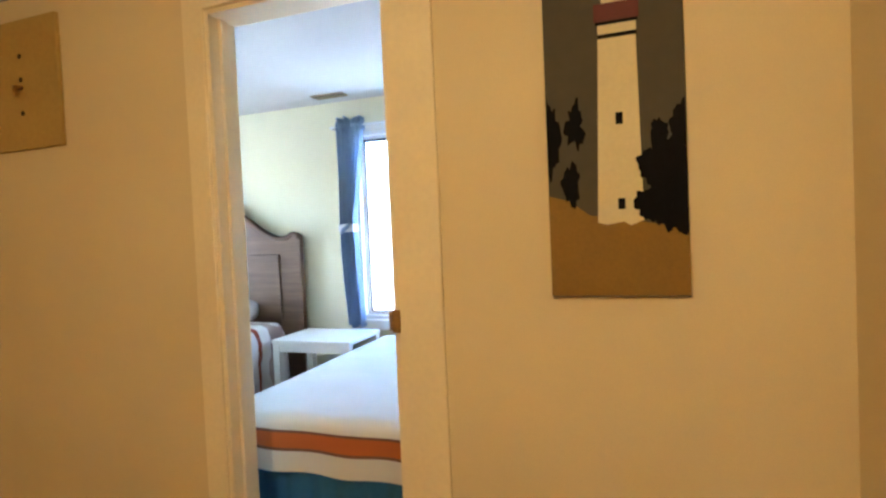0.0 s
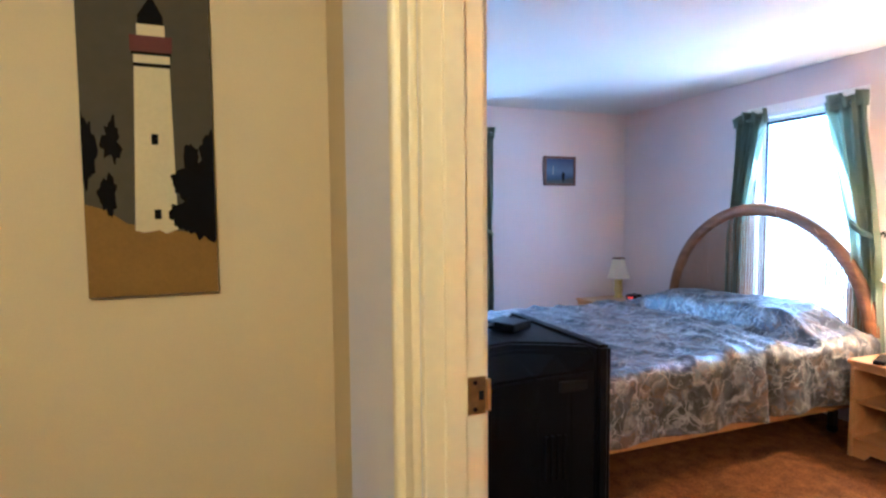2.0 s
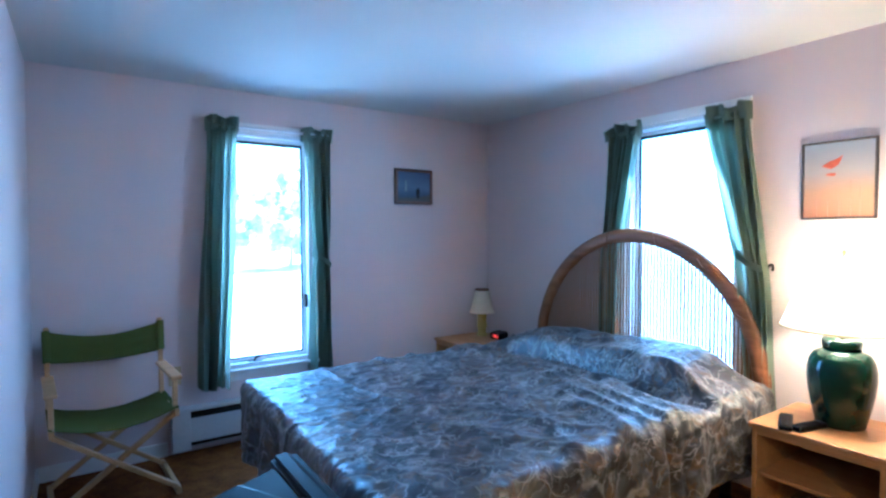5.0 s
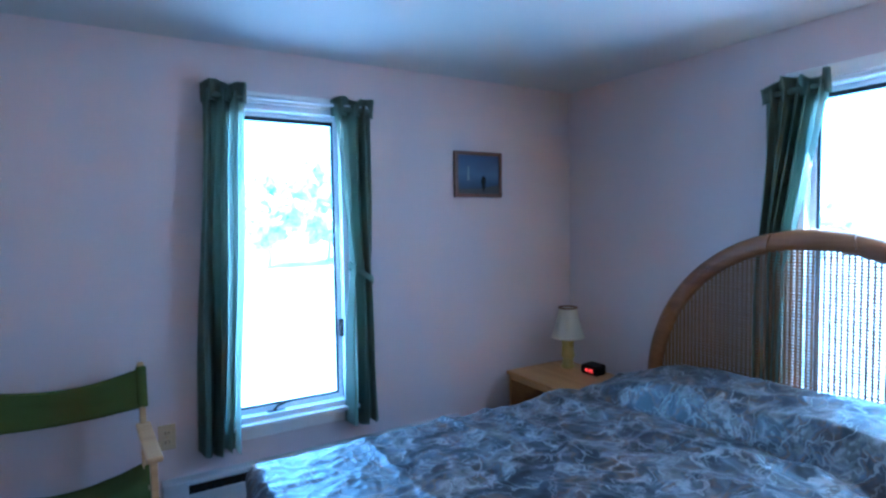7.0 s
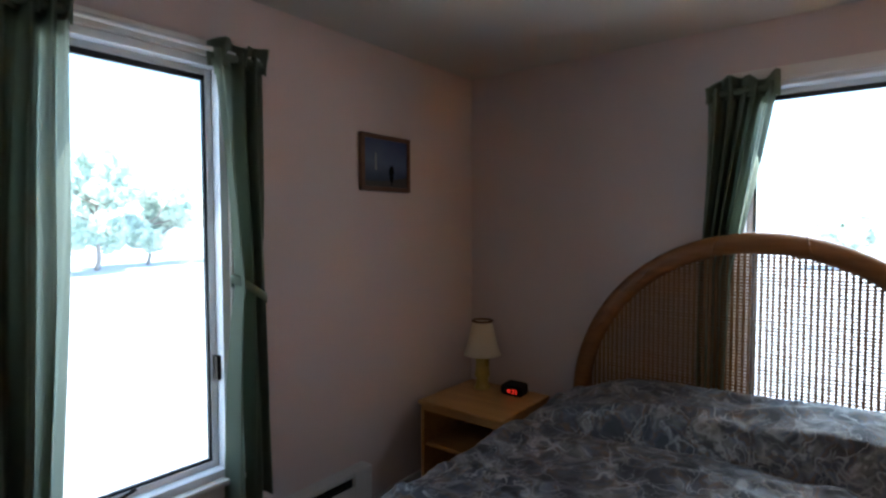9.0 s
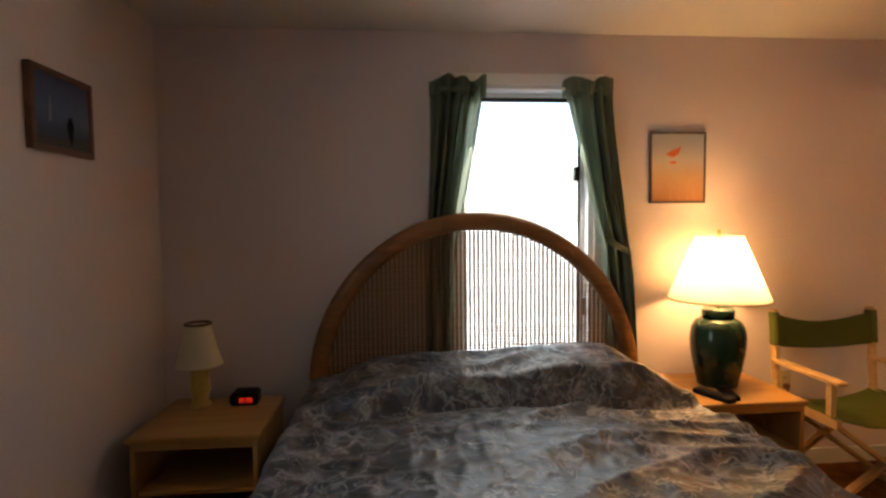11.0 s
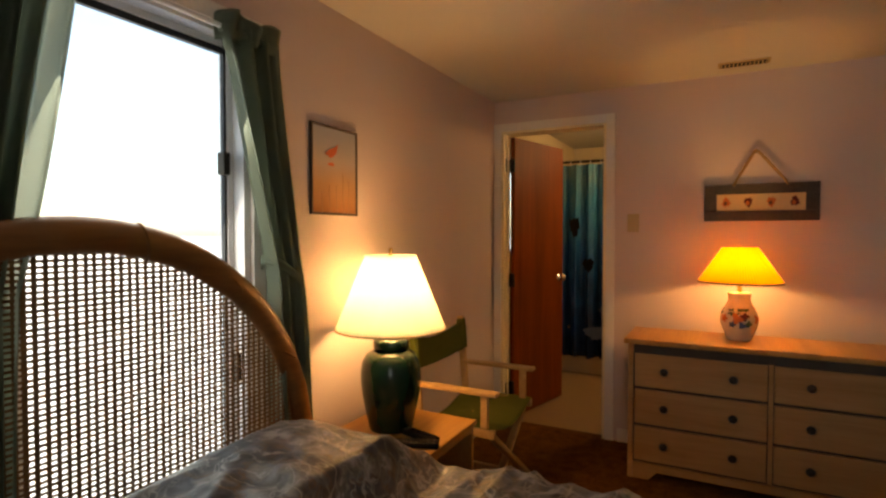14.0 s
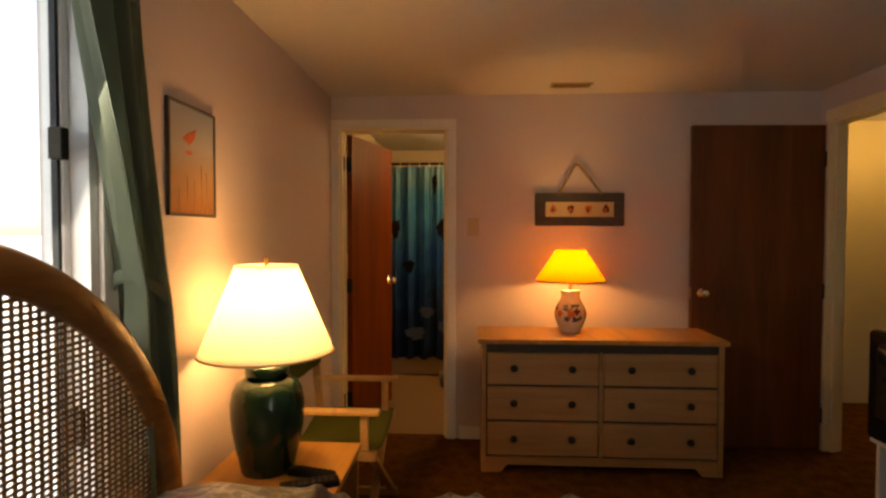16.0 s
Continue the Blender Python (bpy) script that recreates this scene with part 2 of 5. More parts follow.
    l.new(mix.outputs[0], n["Material Output"].inputs[0])
    return m


def glowing(name, colour, strength):
    m = bpy.data.materials.new(name)
    m.use_nodes = True
    b = m.node_tree.nodes["Principled BSDF"]
    b.inputs["Base Color"].default_value = (*colour, 1)
    b.inputs["Emission Color"].default_value = (*colour, 1)
    b.inputs["Emission Strength"].default_value = strength
    return m


M_PINK = material("pink_wall_paint", (0.63, 0.53, 0.505), 0.75, vary=0.03, grain=260, blotch=2.2, bump=0.10, spec=0.2)
M_HALL = material("cream_hall_paint", (0.72, 0.60, 0.35), 0.6, vary=0.04, grain=240, blotch=1.7, bump=0.10, spec=0.25)
# cool daylight on one hall strip is put into this pale lilac tint
M_DAYTINT = material("daylight_tinted_paint", (0.80, 0.76, 0.79), 0.6, vary=0.03, grain=240, blotch=2, bump=0.1, spec=0.25)
M_YELLOW = material("pale_yellow_paint", (0.80, 0.76, 0.55), 0.7, vary=0.03, grain=240, blotch=2, bump=0.08, spec=0.2)
M_BATH = material("bath_paint", (0.62, 0.50, 0.34), 0.6, vary=0.04, grain=200, blotch=2, bump=0.08)
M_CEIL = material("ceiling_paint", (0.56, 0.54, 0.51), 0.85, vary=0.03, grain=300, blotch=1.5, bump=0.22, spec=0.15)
M_TRIM = material("white_trim_paint", (0.78, 0.75, 0.70), 0.4, vary=0.04, grain=60, blotch=5, bump=0.05, spec=0.45)
M_CREAMTRIM = material("cream_trim_paint", (0.84, 0.73, 0.48), 0.38, vary=0.05, grain=60, blotch=4, bump=0.06, spec=0.45)
M_WINFRAME = material("white_window_frame", (0.80, 0.80, 0.80), 0.35, vary=0.03, grain=80, blotch=6, bump=0.04)
M_SEAL = material("dark_window_seal", (0.022, 0.022, 0.024), 0.6, vary=0.1, grain=80, bump=0.05)
M_GLASS = glass("window_glass")
M_BROWNDOOR = wood("dark_door_veneer", (0.105, 0.029, 0.008), (0.195, 0.060, 0.017), 2, 0.38, 7)
M_REDDOOR = wood("reddish_door_veneer", (0.17, 0.032, 0.005), (0.27, 0.056, 0.009), 2, 0.5, 7, 0.15)
M_BRASS = material("worn_brass", (0.52, 0.34, 0.12), 0.35, 1.0, vary=0.25, grain=90, blotch=25, bump=0.1)
M_CHROME = material("brushed_steel", (0.72, 0.70, 0.66), 0.22, 1.0, vary=0.06, grain=120, bump=0.03)
M_DARKMETAL = material("dark_bronze_metal", (0.035, 0.028, 0.022), 0.45, 0.8, vary=0.2, grain=90, bump=0.08)
M_RATTAN = wood("honey_rattan", (0.14, 0.050, 0.013), (0.26, 0.108, 0.033), 1, 0.38, 10)
M_CANE = material("woven_cane", (0.205, 0.096, 0.032), 0.5, vary=0.2, grain=120, blotch=9, bump=0.15)
M_PINE = wood("honey_pine", (0.36, 0.165, 0.042), (0.52, 0.27, 0.085), 1, 0.36, 8)
# honey pine darkened: shade inside the open nightstand is put into the colour
M_PINESHADED = wood("pine_with_painted_shade", (0.22, 0.11, 0.04), (0.34, 0.18, 0.07), 1, 0.5, 8)
M_BEECH = wood("pale_beech", (0.42, 0.245, 0.10), (0.58, 0.37, 0.17), 0, 0.4, 12)
M_DRAWER = wood("limed_oak_drawer", (0.39, 0.190, 0.066), (0.51, 0.272, 0.108), 0, 0.5, 10)
# dark brown that paints the shade between the dresser's drawers
M_GAPSHADE = material("dresser_painted_gap_shade", (0.055, 0.04, 0.03), 0.6, vary=0.15, grain=60)
M_KNOB = material("dark_knob", (0.03, 0.022, 0.018), 0.35, 0.3, vary=0.2, grain=60)
M_OLIVE = translucent("olive_canvas", (0.092, 0.104, 0.024), 0.15, 300)
M_CURTAIN = translucent("green_curtain_cloth", (0.160, 0.186, 0.142), 0.46, 260, (0.47, 0.52, 0.41))
M_BLUECURTAIN = translucent("blue_curtain_cloth", (0.32, 0.41, 0.56), 0.5, 260)
M_SPREAD = floral_cloth("floral_satin_spread")
M_MATTRESS = material("grey_mattress_ticking", (0.14, 0.12, 0.11), 0.9, vary=0.1, grain=160)
M_SHADE = translucent("cream_lampshade", (0.90, 0.88, 0.83), 0.7, 320)
M_CLOTHSHADE = translucent("plain_cream_shade", (0.86, 0.80, 0.66), 0.4, 320)
M_AMBERSHADE = translucent("amber_lampshade", (0.80, 0.34, 0.048), 0.5, 320)
M_SHADETRIM = material("lampshade_trim", (0.45, 0.34, 0.18), 0.8, vary=0.1, grain=200)
M_GREENGLAZE = material("dark_green_glaze", (0.006, 0.028, 0.015), 0.16, vary=0.15, grain=30, blotch=8, bump=0.01, spec=0.5)
M_OFFWHITE = material("cream_ceramic", (0.66, 0.58, 0.44), 0.22, vary=0.06, grain=60, blotch=8, bump=0.03, spec=0.55)
M_YELLOWCER = material("yellow_ceramic", (0.42, 0.32, 0.08), 0.3, vary=0.12, grain=60, blotch=9, bump=0.03, spec=0.5)
M_RED = material("red_paint", (0.105, 0.012, 0.010), 0.6, vary=0.15, grain=90)
M_ORANGE = material("orange_paint", (0.52, 0.15, 0.04), 0.6, vary=0.2, grain=90)
M_BLUEPAINT = material("blue_paint", (0.05, 0.08, 0.17), 0.6, vary=0.2, grain=90)
M_LEAFPAINT = material("green_leaf_paint", (0.06, 0.10, 0.03), 0.6, vary=0.2, grain=90)
M_BLACKPLASTIC = material("black_plastic", (0.004, 0.004, 0.005), 0.42, vary=0.2, grain=220, blotch=6, bump=0.08, spec=0.10)
M_GREYPLASTIC = material("grey_plastic", (0.25, 0.25, 0.25), 0.5, vary=0.1, grain=120)
M_SCREEN = material("dark_screen_glass", (0.012, 0.014, 0.014), 0.06, vary=0.05, grain=20, bump=0, spec=0.6)
M_IVORY = material("ivory_plastic", (0.48, 0.38, 0.22), 0.4, vary=0.08, grain=90)
M_HEATER = material("heater_enamel", (0.60, 0.58, 0.56), 0.4, vary=0.08, grain=60, blotch=6)
M_SLOT = material("dark_slot", (0.003, 0.003, 0.003), 0.8, vary=0.1, grain=60)
M_STAND = material("white_laminate", (0.62, 0.60, 0.56), 0.45, vary=0.06, grain=60, blotch=4)
M_BLACKPAINT = material("black_paint", (0.003, 0.003, 0.004), 0.7, vary=0.3, grain=60, blotch=20, spec=0.1)
M_GREYSKY = material("grey_painted_sky", (0.066, 0.054, 0.034), 0.7, vary=0.12, grain=30, blotch=4)
M_DUNE = material("ochre_painted_sand", (0.235, 0.128, 0.011), 0.7, vary=0.12, grain=120, blotch=8)
M_KEYBOARD = material("ochre_varnished_board", (0.45, 0.31, 0.085), 0.5, vary=0.1, grain=60, blotch=6)
M_TOWER = material("cream_painted_tower", (0.66, 0.58, 0.34), 0.7, vary=0.06, grain=80)
M_GREYFRAME = material("weathered_grey_frame", (0.065, 0.055, 0.05), 0.7, vary=0.3, grain=60, blotch=9, bump=0.3)
M_PANEL = material("cream_panel", (0.58, 0.46, 0.26), 0.7, vary=0.08, grain=90)
M_ROPE = material("jute_rope", (0.30, 0.19, 0.09), 0.9, vary=0.25, grain=300, bump=0.5)
M_TAUPE = material("taupe_frame", (0.085, 0.065, 0.052), 0.5, vary=0.15, grain=60)
M_PALEREED = material("faded_reed_print", (0.38, 0.22, 0.12), 0.5, vary=0.15, grain=60)
M_CORAL = material("faded_coral_print", (0.50, 0.10, 0.035), 0.5, vary=0.25, grain=60)
M_BROWNFRAME = wood("brown_picture_frame", (0.09, 0.035, 0.015), (0.17, 0.07, 0.03), 0, 0.4, 20)
M_SEA = banded("dark_seascape", ((0.0, (0.02, 0.02, 0.03)), (0.3, (0.05, 0.07, 0.12)), (0.5, (0.10, 0.13, 0.2)), (1.0, (0.045, 0.06, 0.13))), 2, 1.58, 1.82, 0.3, 0.3, 14)
M_SUNSET = banded("sunset_print", ((0.0, (0.36, 0.16, 0.075)), (0.35, (0.45, 0.27, 0.15)), (0.62, (0.42, 0.36, 0.33)), (1.0, (0.32, 0.35, 0.41))), 2, 1.41, 1.77, 0.12, 0.12, 12, gloss=0.5)
M_SHOWER = banded("ocean_shower_curtain", ((0.0, (0.012, 0.030, 0.09)), (0.3, (0.012, 0.055, 0.18)), (0.55, (0.020, 0.13, 0.36)), (0.78, (0.045, 0.25, 0.44)), (1.0, (0.15, 0.32, 0.40))), 2, 0.17, 2.0, 0.25, 0.5, 5, 0.25, gloss=0.5)
M_SERAPE = banded("striped_cotton_spread", ((0.0, (0.70, 0.70, 0.68)), (0.12, (0.30, 0.09, 0.05)), (0.18, (0.70, 0.68, 0.65)), (0.42, (0.32, 0.26, 0.23)), (0.55, (0.72, 0.70, 0.68)), (0.70, (0.28, 0.07, 0.04)), (0.76, (0.70, 0.68, 0.65)), (0.9, (0.38, 0.30, 0.27)), (1.0, (0.72, 0.7, 0.68))), 1, 2.72, 3.45, 0.9, 0.22, 4, hard=True)
M_WHITEQUILT = banded("white_quilt_orange_band", ((0.0, (0.72, 0.70, 0.64)), (0.50, (0.20, 0.10, 0.06)), (0.53, (0.52, 0.14, 0.035)), (0.68, (0.20, 0.10, 0.06)), (0.71, (0.74, 0.72, 0.68)), (1.0, (0.76, 0.76, 0.74))), 2, 0.22, 0.62, 0.9, 0.02, 5, hard=True)
M_BLUESKIRT = material("blue_bed_skirt", (0.04, 0.17, 0.42), 0.9, vary=0.12, grain=140, blotch=5)
M_WHITEWOOD = material("white_painted_wood", (0.80, 0.79, 0.76), 0.4, vary=0.04, grain=60)
M_HEADBOARD = wood("carved_brown_wood", (0.10, 0.055, 0.03), (0.19, 0.11, 0.06), 0, 0.5, 9)
M_PILLOW = material("white_pillow_cotton", (0.78, 0.78, 0.78), 0.9, vary=0.04, grain=180)
M_VINYL = material("tan_vinyl_floor", (0.33, 0.21, 0.11), 0.45, vary=0.08, grain=50, blotch=5, bump=0.05)
M_TUB = material("almond_tub_enamel", (0.46, 0.33, 0.19), 0.2, vary=0.04, grain=40, blotch=3, bump=0.02, spec=0.6)
M_CARPET = material("rust_brown_carpet", (0.132, 0.048, 0.009), 0.95, vary=0.7, grain=80, blotch=14, bump=0.9, spec=0.1)
M_SAND = material("pale_sandy_ground", (0.52, 0.52, 0.52), 0.95, vary=0.15, grain=4, blotch=0.3, bump=0.3, spec=0.1)
M_SIDING = material("grey_shingle_outside", (0.30, 0.28, 0.26), 0.9, vary=0.15, grain=20, blotch=2)
M_BARK = material("tree_bark", (0.34, 0.30, 0.27), 0.9, vary=0.3, grain=30, bump=0.5)
M_LEAF = translucent("tree_leaves", (0.74, 0.82, 0.75), 0.5, 6)
M_CLOCKRED = glowing("red_clock_digits", (1.0, 0.04, 0.02), 0.14)
M_OPAL = glowing("lit_opal_glass", (1.0, 0.80, 0.5), 2.0)

# ---- mesh helpers ----


def part(name, bm, mat, parent=None, label="", smooth=False):
    me = bpy.data.meshes.new(name)
    bmesh.ops.recalc_face_normals(bm, faces=bm.faces[:])
    bm.to_mesh(me)
    bm.free()
    me.materials.append(mat)
    if smooth:
        for p in me.polygons:
            p.use_smooth = True
    ob = new(name, me)
    if parent:
        ob.parent = parent
    if label:
        ob["label"] = label
    return ob


def thing(name, label, category, group="", at=(0, 0, 0), turn=0.0):
    ob = new(name)
    ob.empty_display_size = 0.1
    ob.matrix_world = pose(*at, 0, 0, turn)
    return tagged(ob, label, category, group)


def box(x0, x1, y0, y1, z0, z1, bevel=0.0, bm=None, m=None, seg=2):
    """A box between two corners, its edges rounded; added to bm where one is given."""
    own = bmesh.new()
    bmesh.ops.create_cube(own, size=1)
    for v in own.verts:
        v.co = Vector(((x0 + x1) / 2 + v.co.x * (x1 - x0), (y0 + y1) / 2 + v.co.y * (y1 - y0), (z0 + z1) / 2 + v.co.z * (z1 - z0)))
    if bevel:
        bmesh.ops.bevel(own, geom=own.edges[:], offset=bevel, segments=seg, affect="EDGES", profile=0.6)
    if m:
        own.transform(m)
    if bm is None:
        return own
    tmp = bpy.data.meshes.new("tmp")
    own.to_mesh(tmp)
    own.free()
    bm.from_mesh(tmp)
    bpy.data.meshes.remove(tmp)
    return bm


def stick(a, b, w, d, bevel=0.004, up=(0, 0, 1)):
    """A bar of rectangular section from a to b."""
    a, b = Vector(a), Vector(b)
    axis = (b - a).normalized()
    side = axis.cross(Vector(up))
    side = side.normalized() if side.length > 1e-4 else Vector((1, 0, 0))
    third = side.cross(axis)
    m = Matrix((side, third, axis)).transposed().to_4x4()
    m.translation = (a + b) / 2
    L = (b - a).length
    return box(-w / 2, w / 2, -d / 2, d / 2, -L / 2, L / 2, bevel, m=m)


def lathe(profile, at=(0, 0, 0), seg=48, closed=False):
    """A turned body from (radius, height) pairs."""
    bm = bmesh.new()
    rings = []
    for r, z in profile:
        if r < 1e-5:
            rings.append([bm.verts.new((at[0], at[1], at[2] + z))])
        else:
            rings.append([bm.verts.new((at[0] + r * math.cos(2 * math.pi * k / seg), at[1] + r * math.sin(2 * math.pi * k / seg), at[2] + z)) for k in range(seg)])
    for a, b in zip(rings, rings[1:]):
        for k in range(seg):
            j = (k + 1) % seg
            if len(a) == 1 and len(b) == 1:
                continue
            if len(a) == 1:
                bm.faces.new((a[0], b[k], b[j]))
            elif len(b) == 1:
                bm.faces.new((a[k], a[j], b[0]))
            else:
                bm.faces.new((a[k], a[j], b[j], b[k]))
    return bm


def tube(points, radius, seg=10, flat=1.0):
    """A round bar along points; flat squeezes it along its second side."""
    bm = bmesh.new()
    pts = [Vector(p) for p in points]
    rings, last = [], None
    for i, p in enumerate(pts):
        t = (pts[min(i + 1, len(pts) - 1)] - pts[max(i - 1, 0)]).normalized()
        ref = Vector((1, 0, 0)) if abs(t.x) < 0.9 else Vector((0, 0, 1))
        s = t.cross(ref).normalized()
        if last is not None and s.dot(last) < 0:
            s = -s
        last = s
        u = t.cross(s)
        rings.append([bm.verts.new(p + s * radius * math.cos(2 * math.pi * k / seg) + u * radius * flat * math.sin(2 * math.pi * k / seg)) for k in range(seg)])
    for a, b in zip(rings, rings[1:]):
        for k in range(seg):
            j = (k + 1) % seg
            bm.faces.new((a[k], a[j], b[j], b[k]))
    bm.faces.new(rings[0])
    bm.faces.new(rings[-1])
    return bm


def sheet(fn, nu, nv, thick=0.0):
    """A cloth from fn(u, v), u and v from 0 to 1; given thickness along its normals."""
    bm = bmesh.new()
    grid = [[bm.verts.new(fn(i / nu, j / nv)) for j in range(nv + 1)] for i in range(nu + 1)]
    for i in range(nu):
        for j in range(nv):
            bm.faces.new((grid[i][j], grid[i + 1][j], grid[i + 1][j + 1], grid[i][j + 1]))
    if thick:
        bmesh.ops.recalc_face_normals(bm, faces=bm.faces[:])
        bmesh.ops.solidify(bm, geom=bm.faces[:], thickness=thick)
    return bm


def loft(rects):
    """A body through rectangles (x, y0, y1, z0, z1) along x."""
    bm = bmesh.new()
    rings = [[bm.verts.new(c) for c in ((x, y0, z0), (x, y1, z0), (x, y1, z1), (x, y0, z1))] for x, y0, y1, z0, z1 in rects]
    for a, b in zip(rings, rings[1:]):
        for k in range(4):
            bm.faces.new((a[k], a[(k + 1) % 4], b[(k + 1) % 4], b[k]))
    bm.faces.new(rings[0])
    bm.faces.new(rings[-1])
    bmesh.ops.recalc_face_normals(bm, faces=bm.faces[:])
    bmesh.ops.bevel(bm, geom=bm.edges[:], offset=0.008, segments=2, affect="EDGES")
    return bm


def plate(outline, y, depth=0.003, axis="y"):
    """A thin flat shape from an outline of (across, height) pairs, standing on a wall."""
    bm = bmesh.new()
    put = (lambda a, z, d: (a, d, z)) if axis == "y" else (lambda a, z, d: (d, a, z))
    f = [bm.verts.new(put(a, z, y)) for a, z in outline]
    k = [bm.verts.new(put(a, z, y + depth)) for a, z in outline]
    bm.faces.new(f)
    bm.faces.new(k)
    n = len(outline)
    for i in range(n):
        bm.faces.new((f[i], f[(i + 1) % n], k[(i + 1) % n], k[i]))
    return bm


def blob(cx, cz, rx, rz, seed, rough=0.25, n=40):
    rnd = random.Random(seed)
    ph = [rnd.uniform(0, 6.28) for _ in range(4)]
    out = []
    for i in range(n):
        a = 2 * math.pi * i / n
        k = 1 + rough * (0.45 * math.sin(3 * a + ph[0]) + 0.35 * math.sin(7 * a + ph[1]) + 0.3 * math.sin(12 * a + ph[2]))
        out.append((cx + rx * k * math.cos(a), cz + rz * k * math.sin(a)))
    return out


def structure(name, bm, mat, label=""):
    return tagged(part(name, bm, mat), label, kind="structure")


def wall(name, axis, face, back, a0, a1, z0, z1, holes, mat, label=""):
    """A wall along x or y, of real thickness, with openings (a0, a1, z0, z1) right through it."""
    bm = bmesh.new()
    xs = sorted({a0, a1, *[h[0] for h in holes], *[h[1] for h in holes]})
    zs = sorted({z0, z1, *[h[2] for h in holes], *[h[3] for h in holes]})
    lo, hi = min(face, back), max(face, back)
    solid = lambda i, j: 0 <= i < len(xs) - 1 and 0 <= j < len(zs) - 1 and not any(h[0] <= (xs[i] + xs[i + 1]) / 2 <= h[1] and h[2] <= (zs[j] + zs[j + 1]) / 2 <= h[3] for h in holes)
    vs = {}

    def v(a, d, z):
        key = (round(a, 4), round(d, 4), round(z, 4))
        if key not in vs:
            vs[key] = bm.verts.new((a, d, z) if axis == "x" else (d, a, z))
        return vs[key]

    for i in range(len(xs) - 1):
        for j in range(len(zs) - 1):
            if not solid(i, j):
                continue
            p, q, r, s = xs[i], xs[i + 1], zs[j], zs[j + 1]
            for d in (lo, hi):
                bm.faces.new((v(p, d, r), v(q, d, r), v(q, d, s), v(p, d, s)))
            if not solid(i - 1, j):
                bm.faces.new((v(p, lo, r), v(p, hi, r), v(p, hi, s), v(p, lo, s)))
            if not solid(i + 1, j):
                bm.faces.new((v(q, lo, r), v(q, hi, r), v(q, hi, s), v(q, lo, s)))
            if not solid(i, j - 1):
                bm.faces.new((v(p, lo, r), v(q, lo, r), v(q, hi, r), v(p, hi, r)))
            if not solid(i, j + 1):
                bm.faces.new((v(p, lo, s), v(q, lo, s), v(q, hi, s), v(p, hi, s)))
    return structure(name, bm, mat, label)


# ---- the large structure ----
CEIL = 2.255
S_Y, N_Y, E_X, W_X, H_X, HN_Y = -0.07, 4.275, 4.06, 0.942, 0.84, 1.745
WIN_N = (1.895, 2.50, 0.47, 2.00)
WIN_E = (2.15, 2.86, 0.47, 2.00)
WIN_Y = (-1.52, -0.72, 0.66, 2.02)

wall("wall_north", "x", N_Y, N_Y + 0.15, W_X - 0.13, E_X + 0.15, 0, CEIL, [WIN_N], M_PINK, "pale pink painted bedroom wall with a tall window")
wall("wall_east", "y", E_X, E_X + 0.15, S_Y - 0.12, N_Y, 0, CEIL, [WIN_E], M_PINK, "pale pink painted bedroom wall behind the bed")
wall("wall_south", "x", S_Y, S_Y - 0.12, H_X, E_X, 0, CEIL, [(3.29, 4.005, 0, 2.045)], M_PINK, "pale pink painted wall with the bathroom doorway")
wall("wall_west", "y", W_X, H_X, S_Y, N_Y, 0, CEIL, [(0.0, 0.79, 0, 2.045)], M_PINK, "wall between bedroom and hall with an open doorway")
wall("wall_hall_north", "x", HN_Y, HN_Y + 0.12, -3.6, H_X, 0, CEIL, [(-0.975, -0.31, 0, 2.045)], M_HALL, "cream painted hall wall with a bedroom doorway")
wall("wall_hall_south", "x", -1.0, -1.12, -2.6, H_X, 0, CEIL, [], M_HALL, "cream painted hall wall")
wall("wall_hall_west", "y", -2.6, -2.72, -1.12, HN_Y, 0, CEIL, [], M_HALL, "cream painted hall end wall")
wall("wall_hall_east", "y", H_X, H_X + 0.13, -1.12, S_Y - 0.12, 0, CEIL, [], M_HALL, "cream painted hall wall")
wall("wall_yellow_north", "x", 3.76, 3.91, -3.6, H_X - 0.002, 0, CEIL, [WIN_Y], M_YELLOW, "pale yellow bedroom wall with a window")
wall("wall_yellow_west", "y", -3.6, -3.75, HN_Y, 3.91, 0, CEIL, [(2.40, 2.95, 0.66, 2.02)], M_YELLOW, "pale yellow bedroom wall")
wall("wall_bath_south", "x", -2.35, -2.47, 2.0, E_X + 0.15, 0, CEIL, [], M_BATH, "tan bathroom wall behind the tub")
wall("wall_bath_west", "y", 2.12, 2.0, -2.35, S_Y - 0.12, 0, CEIL, [], M_BATH, "tan bathroom wall")
wall("wall_bath_east", "y", E_X, E_X + 0.15, -2.35, S_Y - 0.122, 0, CEIL, [(-0.80, -0.33, 1.15, 1.90)], M_BATH, "tan bathroom wall with a small window")
# facing of the hall and bathroom sides of shared walls
structure("wall_hall_facing", box(H_X - 0.004, H_X, 1.45, HN_Y, 0, CEIL), M_HALL, "cream painted corner of the hall")
structure("wall_daylight_tint_facing", box(H_X - 0.004, H_X, 0.79, 1.45, 0, CEIL), M_DAYTINT, "hall wall strip with cool daylight tinted into its pale lilac colour")
structure("wall_hall_facing_above", box(H_X - 0.004, H_X, S_Y - 0.12, 0.79, 2.045, CEIL), M_HALL, "cream painted wall over the doorway")
structure("wall_bath_facing", box(2.12, 3.20, S_Y - 0.124, S_Y - 0.12, 0, CEIL), M_BATH, "tan bathroom wall")
structure("wall_yellow_facing", box(-3.6, -1.05, HN_Y + 0.12, HN_Y + 0.124, 0, CEIL), M_YELLOW, "pale yellow bedroom wall")

